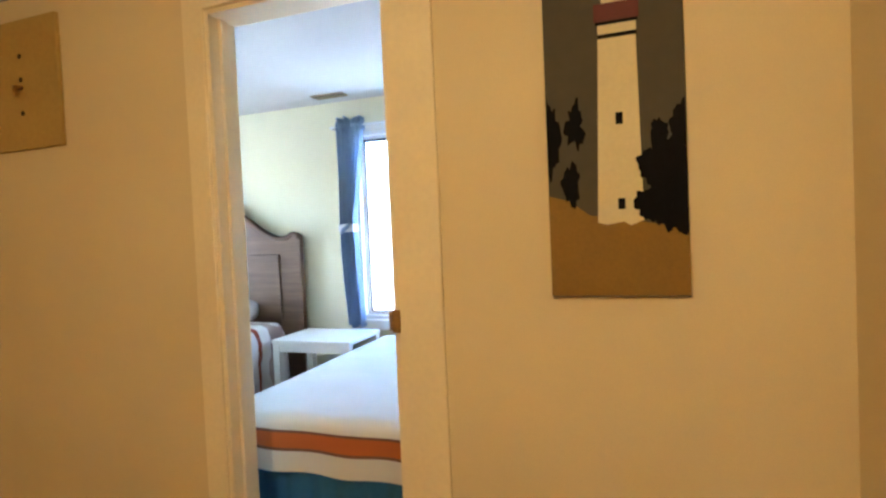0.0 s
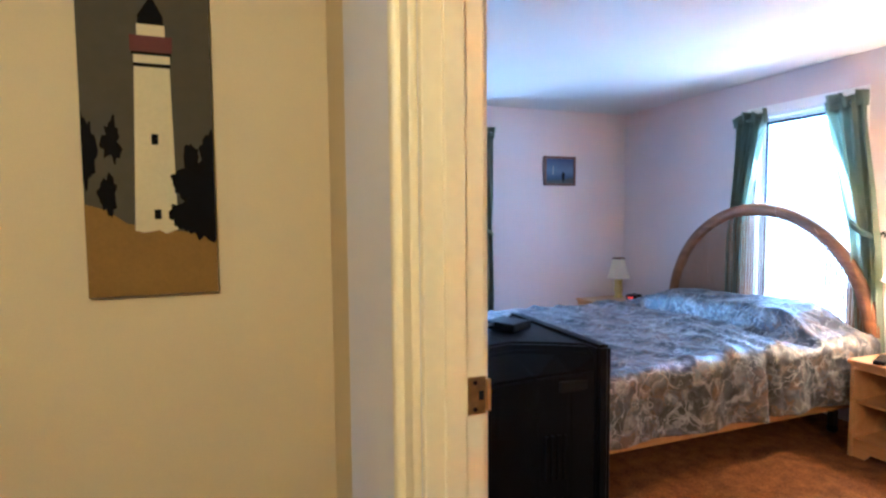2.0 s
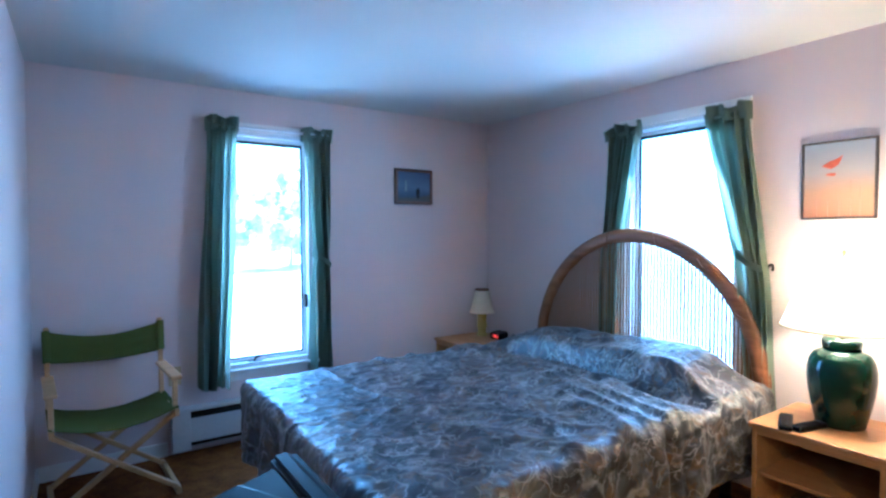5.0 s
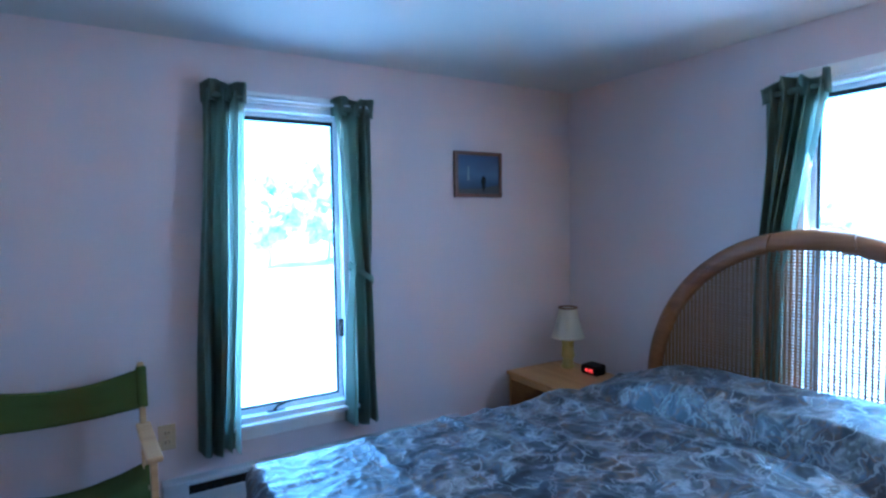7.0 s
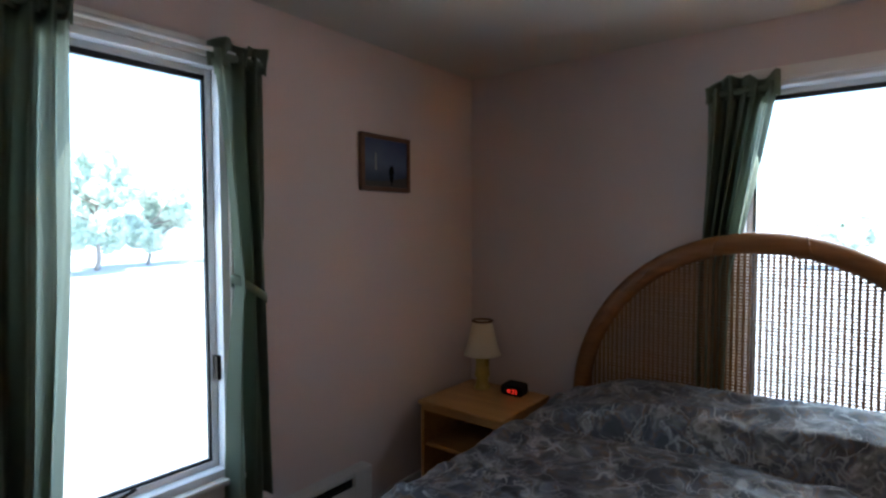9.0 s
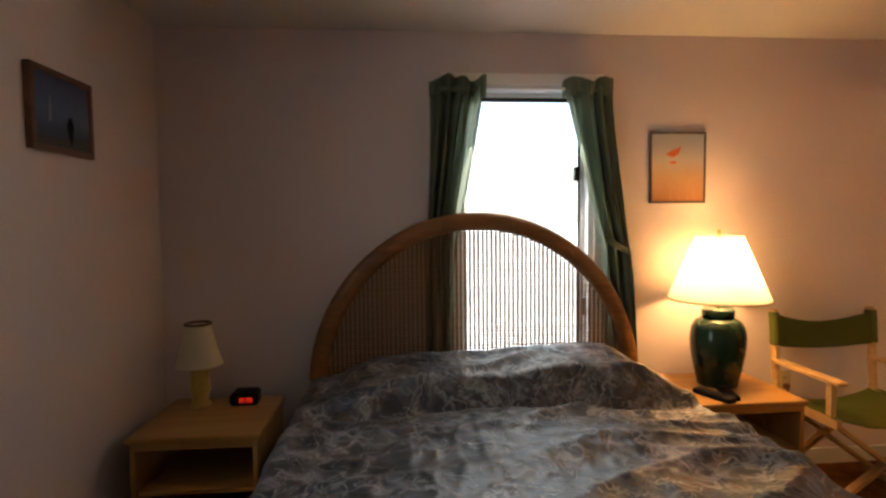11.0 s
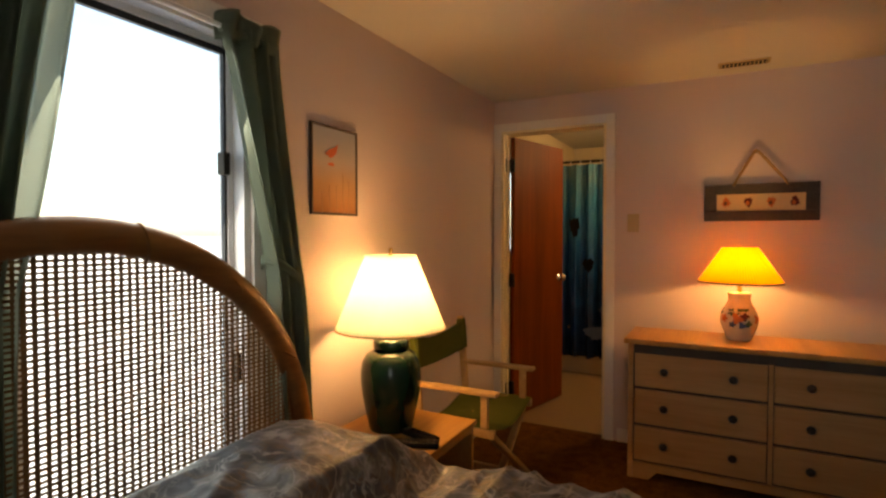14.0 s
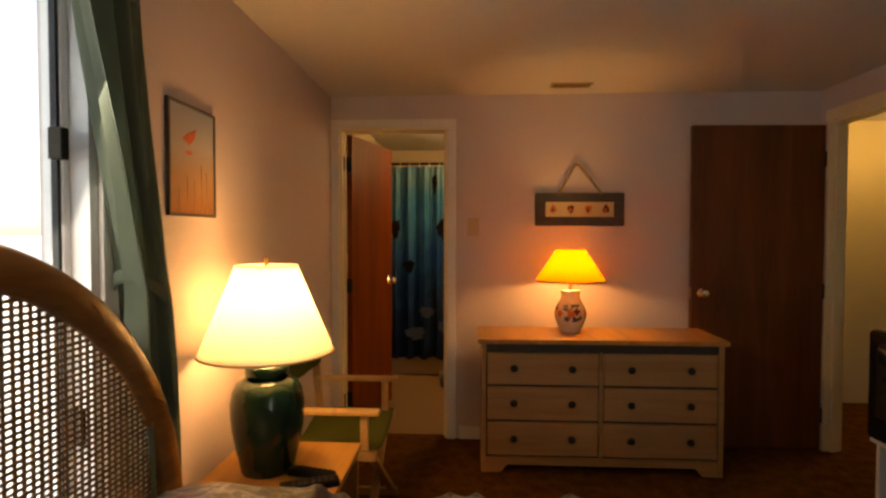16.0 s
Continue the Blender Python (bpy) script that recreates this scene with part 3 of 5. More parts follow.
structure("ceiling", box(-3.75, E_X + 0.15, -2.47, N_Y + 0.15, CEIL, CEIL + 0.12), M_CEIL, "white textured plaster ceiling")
structure("floor", box(H_X, E_X, S_Y - 0.06, N_Y, -0.06, 0.0), M_CARPET, "rust-brown flecked carpet")
structure("floor_hall", box(-2.6, H_X, -1.0, HN_Y, -0.06, 0.0), M_CARPET, "rust-brown flecked carpet in the hall")
structure("floor_yellow_room", box(-3.6, H_X - 0.002, HN_Y, 3.76, -0.06, -0.001), M_CARPET, "brown carpet in the yellow bedroom")
structure("floor_bath", box(2.12, E_X, -2.35, S_Y - 0.06, -0.06, -0.002), M_VINYL, "tan vinyl bathroom floor")
structure("ground", box(-400, 400, -400, 400, -0.72, -0.62), M_SAND, "pale sandy ground outdoors")


def baseboard(x0, x1, y0, y1):
    structure("baseboard", box(x0, x1, y0, y1, 0.0, 0.085, 0.004), M_TRIM, "white painted baseboard")


baseboard(E_X - 0.014, E_X - 0.001, S_Y + 0.01, 1.95)
baseboard(1.70, 3.21, S_Y + 0.001, S_Y + 0.014)
baseboard(W_X + 0.001, W_X + 0.014, 0.88, N_Y - 0.01)
baseboard(W_X + 0.014, 1.58, N_Y - 0.014, N_Y - 0.001)
baseboard(3.16, E_X - 0.014, N_Y - 0.014, N_Y - 0.001)


def casing_y(name, y_face, out, x0, x1, top, width, mat, label):
    """Door casing round an opening in a wall that runs along x; out is +1 or -1 from the wall."""
    t = 0.016 * out
    lo, hi = sorted((y_face, y_face + t))
    c = thing(name, label, "door casing")
    c["kind"] = "structure"
    part("casing_board", box(x0 - width, x0, lo, hi, 0, top + width, 0.004), mat, c)
    part("casing_board", box(x1, x1 + width, lo, hi, 0, top + width, 0.004), mat, c)
    part("casing_head", box(x0, x1, lo, hi, top, top + width, 0.004), mat, c)
    return c


def jambs_y(y0, y1, x0, x1, top, mat, label):
    c = thing("door_jamb", label, "door jamb")
    c["kind"] = "structure"
    part("jamb_board", box(x0 - 0.001, x0 + 0.016, y0, y1, 0, top, 0.002), mat, c)
    part("jamb_board", box(x1 - 0.016, x1 + 0.001, y0, y1, 0, top, 0.002), mat, c)
    part("jamb_head", box(x0 + 0.016, x1 - 0.016, y0, y1, top - 0.016, top + 0.001, 0.002), mat, c)
    mid = (y0 + y1) / 2
    part("door_stop", box(x0 + 0.016, x0 + 0.027, mid - 0.018, mid + 0.018, 0, top - 0.016, 0.002), mat, c)
    part("door_stop", box(x1 - 0.027, x1 - 0.016, mid - 0.018, mid + 0.018, 0, top - 0.016, 0.002), mat, c)
    return c


casing_y("trim_bath_door", S_Y, 1, 3.29, 4.005, 2.045, 0.055, M_TRIM, "white painted casing of the bathroom doorway")
jambs_y(S_Y - 0.124, S_Y + 0.004, 3.29, 4.005, 2.045, M_CREAMTRIM, "painted jambs of the bathroom doorway")
c = thing("trim_yellow_door", "cream painted casing of the yellow bedroom doorway", "door casing")
c["kind"] = "structure"
part("casing_board", box(-1.06, -0.975, HN_Y - 0.016, HN_Y, 0, 2.12, 0.004), M_CREAMTRIM, c)
part("casing_board", box(-0.31, -0.165, HN_Y - 0.016, HN_Y, 0, 2.12, 0.004), M_CREAMTRIM, c)
part("casing_head", box(-0.975, -0.31, HN_Y - 0.016, HN_Y, 2.045, 2.12, 0.004), M_CREAMTRIM, c)
jambs_y(HN_Y - 0.004, HN_Y + 0.124, -0.975, -0.31, 2.045, M_CREAMTRIM, "cream painted jambs of the yellow bedroom doorway")
c = thing("trim_entrance_door", "cream painted casing of the bedroom doorway", "door casing")
c["kind"] = "structure"
for xa, xb in ((H_X - 0.020, H_X - 0.004), (W_X, W_X + 0.016)):
    part("casing_board", box(xa, xb, 0.79, 0.865, 0, 2.115, 0.005), M_CREAMTRIM, c)
    part("casing_head", box(xa, xb, 0.0, 0.79, 2.045, 2.115, 0.005), M_CREAMTRIM, c)
part("casing_board", box(H_X - 0.020, H_X - 0.004, -0.06, 0.0, 0, 2.115, 0.005), M_CREAMTRIM, c)
part("casing_bead", box(H_X - 0.034, H_X - 0.004, 0.838, 0.870, 0, 2.12, 0.012, seg=4), M_CREAMTRIM, c, smooth=True)
c = thing("door_jamb", "cream painted jambs of the bedroom doorway", "door jamb")
c["kind"] = "structure"
part("jamb_board", box(H_X - 0.004, W_X + 0.002, 0.774, 0.792, 0, 2.045, 0.003), M_CREAMTRIM, c)
part("jamb_board", box(H_X - 0.004, W_X + 0.002, -0.002, 0.016, 0, 2.045, 0.003), M_CREAMTRIM, c)
part("jamb_head", box(H_X - 0.004, W_X + 0.002, 0.016, 0.774, 2.029, 2.047, 0.003), M_CREAMTRIM, c)
part("door_stop", box(H_X + 0.03, H_X + 0.066, 0.763, 0.774, 0, 2.029, 0.002), M_CREAMTRIM, c)
part("door_stop", box(H_X + 0.03, H_X + 0.066, 0.016, 0.027, 0, 2.029, 0.002), M_CREAMTRIM, c)


def strike_plate(at, axis):
    """A brass strike plate with its curled lip, latch hole and two screws."""
    s = thing("strike_plate", "worn brass strike plate let into the door jamb", "strike plate", at=at)
    if axis == "y":
        part("plate", box(-0.020, 0.012, -0.003, 0.0, -0.032, 0.032, 0.001), M_BRASS, s)
        part("lip", box(0.012, 0.021, -0.006, 0.0, -0.028, 0.028, 0.003), M_BRASS, s)
        part("latch_hole", box(-0.001, 0.008, -0.0036, -0.003, -0.008, 0.008), M_SLOT, s)
        for z in (-0.023, 0.023):
            part("screw", lathe([(0, 0.002), (0.004, 0.002), (0.004, 0)], seg=10), M_DARKMETAL, s).matrix_local = pose(-0.008, -0.003, z, 90)
    else:
        part("plate", box(-0.004, 0.022, -0.002, 0.002, -0.034, 0.034, 0.001), M_BRASS, s)
        part("lip", box(-0.012, -0.004, -0.006, 0.002, -0.028, 0.028, 0.002), M_BRASS, s)
    return s


strike_plate((0.932, 0.774, 1.007), "y")
strike_plate((-0.322, HN_Y - 0.019, 1.007), "x")


def knob_set(parent, x, y, z, out):
    """A steel door knob with its rose."""
    k = part("door_knob", lathe([(0, 0.062), (0.018, 0.06), (0.027, 0.05), (0.027, 0.036), (0.012, 0.026), (0.011, 0.008), (0.030, 0.006), (0.031, 0.0)], seg=28), M_CHROME, parent, "brushed steel knob", True)
    k.matrix_local = pose(x, y, z, -90 if out > 0 else 90)
    return k


def flush_door(name, label, at, turn, width, height, mat, thick=0.036):
    """A flush leaf, hinged at its base point and reaching along its own x."""
    d = thing(name, label, "door", at=at, turn=turn)
    d["kind"] = "structure"
    part("leaf", box(0.003, width, -thick / 2, thick / 2, 0.012, height, 0.002), mat, d)
    knob_set(d, width - 0.065, thick / 2, 0.985, 1)
    knob_set(d, width - 0.065, -thick / 2, 0.985, -1)
    part("latch", box(width - 0.001, width + 0.002, -0.012, 0.012, 0.95, 1.02), M_BRASS, d)
    for z in (0.22, 1.0, 1.82):
        h = part("hinge", lathe([(0, 0.045), (0.007, 0.045), (0.007, -0.045), (0, -0.045)], seg=12), M_DARKMETAL, d, "dark bronze hinge")
        h.location = (-0.004, thick / 2 + 0.004, z)
        part("hinge_leaf", box(-0.006, 0.004, -thick / 2 - 0.002, thick / 2, z - 0.048, z + 0.048, 0.001), M_DARKMETAL, d)
    return d


flush_door("door_1", "dark brown wood veneer door standing wide open against the wall", (0.945, -0.028, 0), 2.0, 0.815, 2.03, M_BROWNDOOR)
bath_door = flush_door("door_2", "reddish-brown wood veneer bathroom door, standing open", (3.962, -0.165, 0), -104.0, 0.70, 2.02, M_REDDOOR)
for z in (0.22, 1.82):
    plate_ob = part("hinge_plate", box(3.981, 3.9895, -0.152, -0.108, z - 0.048, z + 0.048, 0.001), M_DARKMETAL, bath_door, "dark bronze hinge")
    plate_ob.matrix_local = pose(3.962, -0.165, 0, 0, 0, -104.0).inverted()
flush_door("door_3", "dark brown wood veneer hall door, closed", (-1.02, -0.985, 0), 0, 0.76, 2.03, M_BROWNDOOR, 0.03)


def casement_x(name, hole, y_in, label, parent_kind="structure"):
    """A tall casement in a wall that runs along x: frame, sash, pane, sill, crank."""
    x0, x1, z0, z1 = hole
    w = thing(name, label, "window")
    w["kind"] = parent_kind
    f = 0.028
    for n, b in (("window_frame", (x0, x0 + f, y_in, y_in + 0.12, z0, z1)), ("window_frame", (x1 - f, x1, y_in, y_in + 0.12, z0, z1)),
                 ("window_frame", (x0 + f, x1 - f, y_in, y_in + 0.12, z1 - f, z1)), ("window_frame", (x0 + f, x1 - f, y_in, y_in + 0.12, z0, z0 + f))):
        part(n, box(*b, 0.003), M_WINFRAME, w)
    g = 0.022
    a0, a1, c0, c1 = x0 + f, x1 - f, z0 + f, z1 - f
    ys = y_in + 0.05
    for b in ((a0, a0 + g, ys, ys + 0.035, c0, c1), (a1 - g, a1, ys, ys + 0.035, c0, c1), (a0 + g, a1 - g, ys, ys + 0.035, c1 - g, c1), (a0 + g, a1 - g, ys, ys + 0.035, c0, c0 + g)):
        part("sash", box(*b, 0.003), M_WINFRAME, w)
    s = 0.010
    b0, b1, e0, e1 = a0 + g, a1 - g, c0 + g, c1 - g
    for b in ((b0, b0 + s, ys + 0.006, ys + 0.022, e0, e1), (b1 - s, b1, ys + 0.006, ys + 0.022, e0, e1), (b0 + s, b1 - s, ys + 0.006, ys + 0.022, e1 - s * 2, e1), (b0 + s, b1 - s, ys + 0.006, ys + 0.022, e0, e0 + s)):
        part("seal", box(*b), M_SEAL, w, "dark grey glazing seal")
    p = part("pane", box(b0, b1, ys + 0.012, ys + 0.016, e0, e1), M_GLASS, w)
    p.visible_shadow = False
    # casing proud of the wall, sill and apron
    t = 0.055
    part("casing_board", box(x0 - t, x0, y_in - 0.014, y_in, z0 - 0.01, z1 + t, 0.004), M_TRIM, w)
    part("casing_board", box(x1, x1 + t, y_in - 0.014, y_in, z0 - 0.01, z1 + t, 0.004), M_TRIM, w)
    part("casing_head", box(x0, x1, y_in - 0.014, y_in, z1, z1 + t, 0.004), M_TRIM, w)
    part("window_sill", box(x0 - t, x1 + t, y_in - 0.034, y_in + 0.03, z0 - 0.022, z0, 0.005), M_TRIM, w)
    part("apron", box(x0 - t * 0.6, x1 + t * 0.6, y_in - 0.012, y_in, z0 - 0.075, z0 - 0.022, 0.004), M_TRIM, w)
    cx = x0 + (x1 - x0) * 0.36
    c = part("crank_box", box(cx - 0.045, cx + 0.045, y_in + 0.012, y_in + 0.045, z0 + 0.002, z0 + 0.030, 0.006), M_DARKMETAL, w, "dark metal crank")
    part("crank_handle", tube([(cx - 0.01, y_in + 0.028, z0 + 0.03), (cx, y_in + 0.01, z0 + 0.055), (cx + 0.045, y_in - 0.005, z0 + 0.075)], 0.006, 8), M_DARKMETAL, c)
    l = part("sash_lock", box(x1 - f - 0.016, x1 - f + 0.004, y_in + 0.02, y_in + 0.05, z0 + 0.36, z0 + 0.45, 0.004), M_DARKMETAL, w)
    return w


casement_x("window_1", WIN_N, N_Y, "tall white casement window with green curtains")
# the east window is the same casement, turned to its wall
wE = casement_x("window_2", (-WIN_E[1], -WIN_E[0], WIN_E[2], WIN_E[3]), 0.0, "wide white casement window behind the bed")
wE.matrix_world = pose(E_X, 0, 0, 0, 0, -90)
part("sash_lock", box(-2.240, -2.215, 0.02, 0.055, 1.525, 1.60, 0.004), M_DARKMETAL, wE)
casement_x("window_3", WIN_Y, 3.76, "white window with blue curtains")
wW = casement_x("window_4", (2.40, 2.95, 0.66, 2.02), 0.0, "white window in the yellow bedroom")
wW.matrix_world = pose(-3.6, 0, 0, 0, 0, 90)
wB = casement_x("window_5", (0.33, 0.80, 1.15, 1.90), 0.0, "small white bathroom window")
wB.matrix_world = pose(E_X, 0, 0, 0, 0, -90)


def ceiling_vent(x0, x1, y0, y1, label):
    v = thing("ceiling_vent", label, "vent")
    z = CEIL
    part("frame", box(x0, x1, y0, y1, z - 0.008, z - 0.0005, 0.003), M_SHADETRIM, v)
    part("backing", box(x0 + 0.012, x1 - 0.012, y0 + 0.012, y1 - 0.012, z - 0.010, z - 0.008), M_SLOT, v)
    n = 12
    for i in range(n):
        xa = x0 + 0.018 + (x1 - x0 - 0.036) * i / (n - 1)
        part("slat", box(xa - 0.003, xa + 0.003, y0 + 0.012, y1 - 0.012, z - 0.014, z - 0.0095), M_SHADETRIM, v)
    return v


ceiling_vent(2.41, 2.66, 0.10, 0.19, "tan metal ceiling vent with thin slats")
ceiling_vent(-1.72, -1.47, 3.52, 3.62, "grey metal ceiling vent with thin slats")

# ---- curtains ----


def curtain_panel(name, label, parent_pose, top, tie, bottom, z_top, z_tie, z_bottom, folds, seed, tie_side, cloth=None, category="curtain", amp=0.028, inner=None, backed_share=0.72):
    """A gathered panel hung on a rod: (from, to) spans at the rod, the tie and the hem; hung in the plane y = 0 of its own space."""
    cloth = cloth or M_CURTAIN
    c = thing(name, label, category, "window curtains")
    c.matrix_world = parent_pose
    rnd = random.Random(seed)
    ph = rnd.uniform(0, 6)

    def span(z):
        if tie is None:
            k = (z_top - z) / (z_top - z_bottom)
            return top[0] + (bottom[0] - top[0]) * k, top[1] + (bottom[1] - top[1]) * k
        if z > z_tie:
            k = ((z_top - z) / (z_top - z_tie))
            k = k ** 1.15
            return top[0] + (tie[0] - top[0]) * k, top[1] + (tie[1] - top[1]) * k
        k = ((z_tie - z) / (z_tie - z_bottom)) ** 0.7
        return tie[0] + (bottom[0] - tie[0]) * k, tie[1] + (bottom[1] - tie[1]) * k

    def fn(u, v):
        z = z_top + (z_bottom - z_top) * v
        a, b = span(z)
        squeeze = (b - a) / max(1e-3, top[1] - top[0])
        k = u + 0.05 * math.sin(5.1 * u + ph) + 0.03 * math.sin(2.3 * v + 4 * u + ph)
        w = math.sin(2 * math.pi * folds * k + ph + 0.7 * math.sin(2.6 * v + ph)) + 0.30 * math.sin(2 * math.pi * folds * 2.3 * k + 2 * ph + v * 2) + 0.5 * noise.noise(Vector((u * 3, v * 2.5, ph)))
        d = amp * w * min(1.3, 0.55 + 0.6 * v + 0.25 / max(0.4, squeeze))
        hem = 0.012 * math.sin(9 * u + ph) * v
        return (a + (b - a) * u + 0.006 * math.sin(7 * v + 5 * u), d, z + hem)

    part("cloth", sheet(fn, 90, 60), cloth, c, smooth=True)
    if inner is not None:
        # added second layer of cloth: stops window light, all but at the inner edge

        def added_backing(u, v):
            k = backed_share + 0.06 * math.sin(6 * v + ph)
            x, y, z = fn(u * k if inner else 1 - u * k, 0.004 + 0.99 * v)
            return (x, y + 0.007, z)

        part("added_backing_cloth", sheet(added_backing, 60, 50), cloth, c, smooth=True)

        def hem_band(u, v):
            x, y, z = fn(u, 0.055 * v)
            return (x, y + 0.011, z)

        part("header_band", sheet(hem_band, 60, 4), cloth, c, smooth=True)

    def head(u, v):
        a, b = top
        lift = 0.026 + 0.030 * abs(math.sin(math.pi * 1.5 * u + 0.4 * math.sin(ph))) + 0.006 * math.sin(17 * u + ph)
        z = z_top - 0.050 + (0.040 + lift) * v
        d = 0.020 * math.sin(2 * math.pi * (folds * 0.8) * u + ph) + 0.006 * math.sin(31 * u)
        return (a - 0.004 + (b - a + 0.008) * u, d * (0.7 + 0.6 * v) - 0.012 * v * v, z - 0.010 * (abs(2 * u - 1) ** 6))

    part("ruffle", sheet(head, 70, 8, 0.006), cloth, c, smooth=True)
    part("rod_pocket", box(top[0] + 0.004, top[1] - 0.004, -0.016, 0.016, z_top - 0.035, z_top - 0.008, 0.012, seg=3), cloth, c, smooth=True)
    if tie is not None and tie_side:
        m = (tie[0] + tie[1]) / 2
        r = (tie[1] - tie[0]) / 2 + 0.014
        band = lambda u, v: (m + r * math.cos(2 * math.pi * u), 0.056 * math.sin(2 * math.pi * u), z_tie + tie_side * 0.042 * math.cos(2 * math.pi * u) + 0.034 * (v - 0.5) + 0.004 * math.sin(14 * u))
        part("tieback", sheet(band, 48, 3, 0.005), cloth, c, smooth=True)
        end = m - tie_side * r
        part("tie_hook", tube([(end + 0.012 * math.cos(a), 0.03 + 0.012 * math.sin(a), z_tie - 0.045 + 0.03 * math.sin(a)) for a in [0.3 * k for k in range(14)]], 0.006, 8), M_DARKMETAL, c)
    return c


def curtain_rod(label, parent_pose, x0, x1, z):
    r = thing("curtain_rod", label, "curtain rod")
    r.matrix_world = parent_pose
    part("rod", tube([(x0, 0, z), (x1, 0, z)], 0.008, 10), M_WINFRAME, r)
    for x in (x0 + 0.01, x1 - 0.01):
        part("bracket", box(x - 0.008, x + 0.008, 0.0, 0.052, z - 0.012, z + 0.012, 0.003), M_WINFRAME, r)


PN = pose(0, N_Y - 0.055, 0)
PE = pose(E_X - 0.055, 0, 0, 0, 0, -90)
curtain_rod("white metal curtain rod over the tall window", PN, 1.83, 2.61, 2.015)
curtain_rod("white metal curtain rod over the bed window", PE, -2.97, -2.09, 1.97)
curtain_panel("curtain", "dark green cotton curtain panel hanging straight", PN, (1.82, 2.00), None, (1.745, 1.925), 2.035, 0, 0.375, 3.4, 3, 1, inner=1, backed_share=0.60)
curtain_panel("curtain", "dark green cotton curtain panel tied back at the side", PN, (2.42, 2.62), (2.495, 2.60), (2.45, 2.635), 2.02, 1.165, 0.375, 3.2, 8, -1, inner=0, backed_share=0.50)
curtain_panel("curtain", "dark green cotton curtain panel gathered beside the bed window", PE, (-2.98, -2.712), (-3.0, -2.872), (-3.0, -2.88), 1.985, 1.20, 0.40, 4.2, 5, 0, inner=1, backed_share=0.86)
curtain_panel("curtain", "dark green cotton curtain panel tied back beside the lamp", PE, (-2.32, -2.08), (-2.13, -2.00), (-2.08, -1.92), 1.985, 1.20, 0.40, 3.6, 13, -1, inner=0, backed_share=0.86)
PY = pose(0, 3.705, 0)
curtain_rod("white metal curtain rod in the yellow bedroom", PY, -1.68, -0.60, 2.06)
curtain_panel("curtain", "faded blue curtain panel tied with a white band", PY, (-1.63, -1.41), (-1.61, -1.52), (-1.60, -1.47), 2.08, 1.33, 0.62, 5, 21, 1, M_BLUECURTAIN)
curtain_panel("curtain", "faded blue curtain panel at the far side of the window", PY, (-0.83, -0.62), None, (-0.80, -0.62), 2.08, 0, 0.62, 5, 22, 1, M_BLUECURTAIN)
w = thing("curtain_tie", "white cotton band round the blue curtain", "curtain tie")
part("band", box(-1.63, -1.50, 3.66, 3.745, 1.30, 1.36, 0.02, seg=3), M_PILLOW, w, smooth=True)

# ---- the large bed ----
BX0, BX1, BY0, BY1, BTOP = 1.88, 3.955, 1.96, 3.52, 0.585
bed = thing("bed", "large bed with a dark floral satin bedspread and arched cane headboard", "bed", at=(0, 0, 0))


def arch(k, shrink=0.0):
    """A point of the headboard's outline, k from 0 (one foot) to 1 (the other)."""
    a = math.pi * (1 - k)
    cy, rz, ry = 2.76, 0.845 - shrink, 0.818 - shrink
    return (cy - ry * math.cos(a), 0.525 + rz * math.sin(a))


HBX = 3.978
pts = [(HBX, 2.765 + 0.825, 0.06), (HBX, 2.765 + 0.825, 0.3)]
pts += [(HBX, *arch(1 - i / 48, 0.0)) for i in range(49)]
pts += [(HBX, 2.765 - 0.825, 0.3), (HBX, 2.765 - 0.825, 0.06)]
cen = []
for p in pts:
    dy, dz = p[1] - 2.765, max(0, p[2] - 0.525)
    L = math.hypot(dy, dz)
    cen.append((HBX, p[1] - 0.042 * dy / L, p[2] - 0.042 * dz / L))
part("headboard_frame", tube(cen, 0.044, 16, 0.62), M_RATTAN, bed, "honey-coloured bent rattan frame", True)
for k in (0.16, 0.30, 0.43, 0.57, 0.70, 0.84):
    y, z = arch(k, 0.042)
    ring = [(HBX + 0.031 * math.cos(a), y + 0.049 * math.sin(a) * math.cos(math.pi * (1 - k)), z + 0.049 * math.sin(a) * math.sin(math.pi * (1 - k))) for a in [2 * math.pi * i / 20 for i in range(21)]]
    part("binding", tube(ring, 0.004, 6), M_RATTAN, bed)
part("headboard_rail", box(HBX - 0.015, HBX + 0.015, 1.99, 3.52, 0.50, 0.56, 0.008), M_RATTAN, bed)
# cane mesh: upright and level strips, each clipped to the arch
PITCH = 0.0215
rnd = random.Random(4)
ny = int(1.49 / PITCH)
for i in range(ny + 1):
    y = 2.765 - 0.742 + i * PITCH + rnd.uniform(-0.0012, 0.0012)
    dy = (y - 2.765) / 0.748
    if abs(dy) >= 0.995:
        continue
    top = 0.525 + 0.767 * math.sqrt(1 - dy * dy)
    wv = 0.0047 + rnd.uniform(-0.0005, 0.0007)
    part("cane_strip", box(HBX + 0.0006, HBX + 0.0026, y - wv, y + wv, 0.55, top), M_CANE, bed)
for j in range(56):
    z = 0.565 + j * 0.0138 + rnd.uniform(-0.0008, 0.0008)
    dz = (z - 0.525) / 0.767
    if dz >= 0.99:
        continue
    half = 0.748 * math.sqrt(1 - dz * dz)
    wv = 0.0032 + rnd.uniform(-0.0004, 0.0004)
    part("cane_strip", box(HBX - 0.0025, HBX - 0.0005, 2.765 - half, 2.765 + half, z - wv, z + wv), M_CANE, bed)
part("mattress", box(1.93, 3.925, 2.00, 3.48, 0.30, 0.545, 0.05, seg=3), M_MATTRESS, bed, smooth=True)
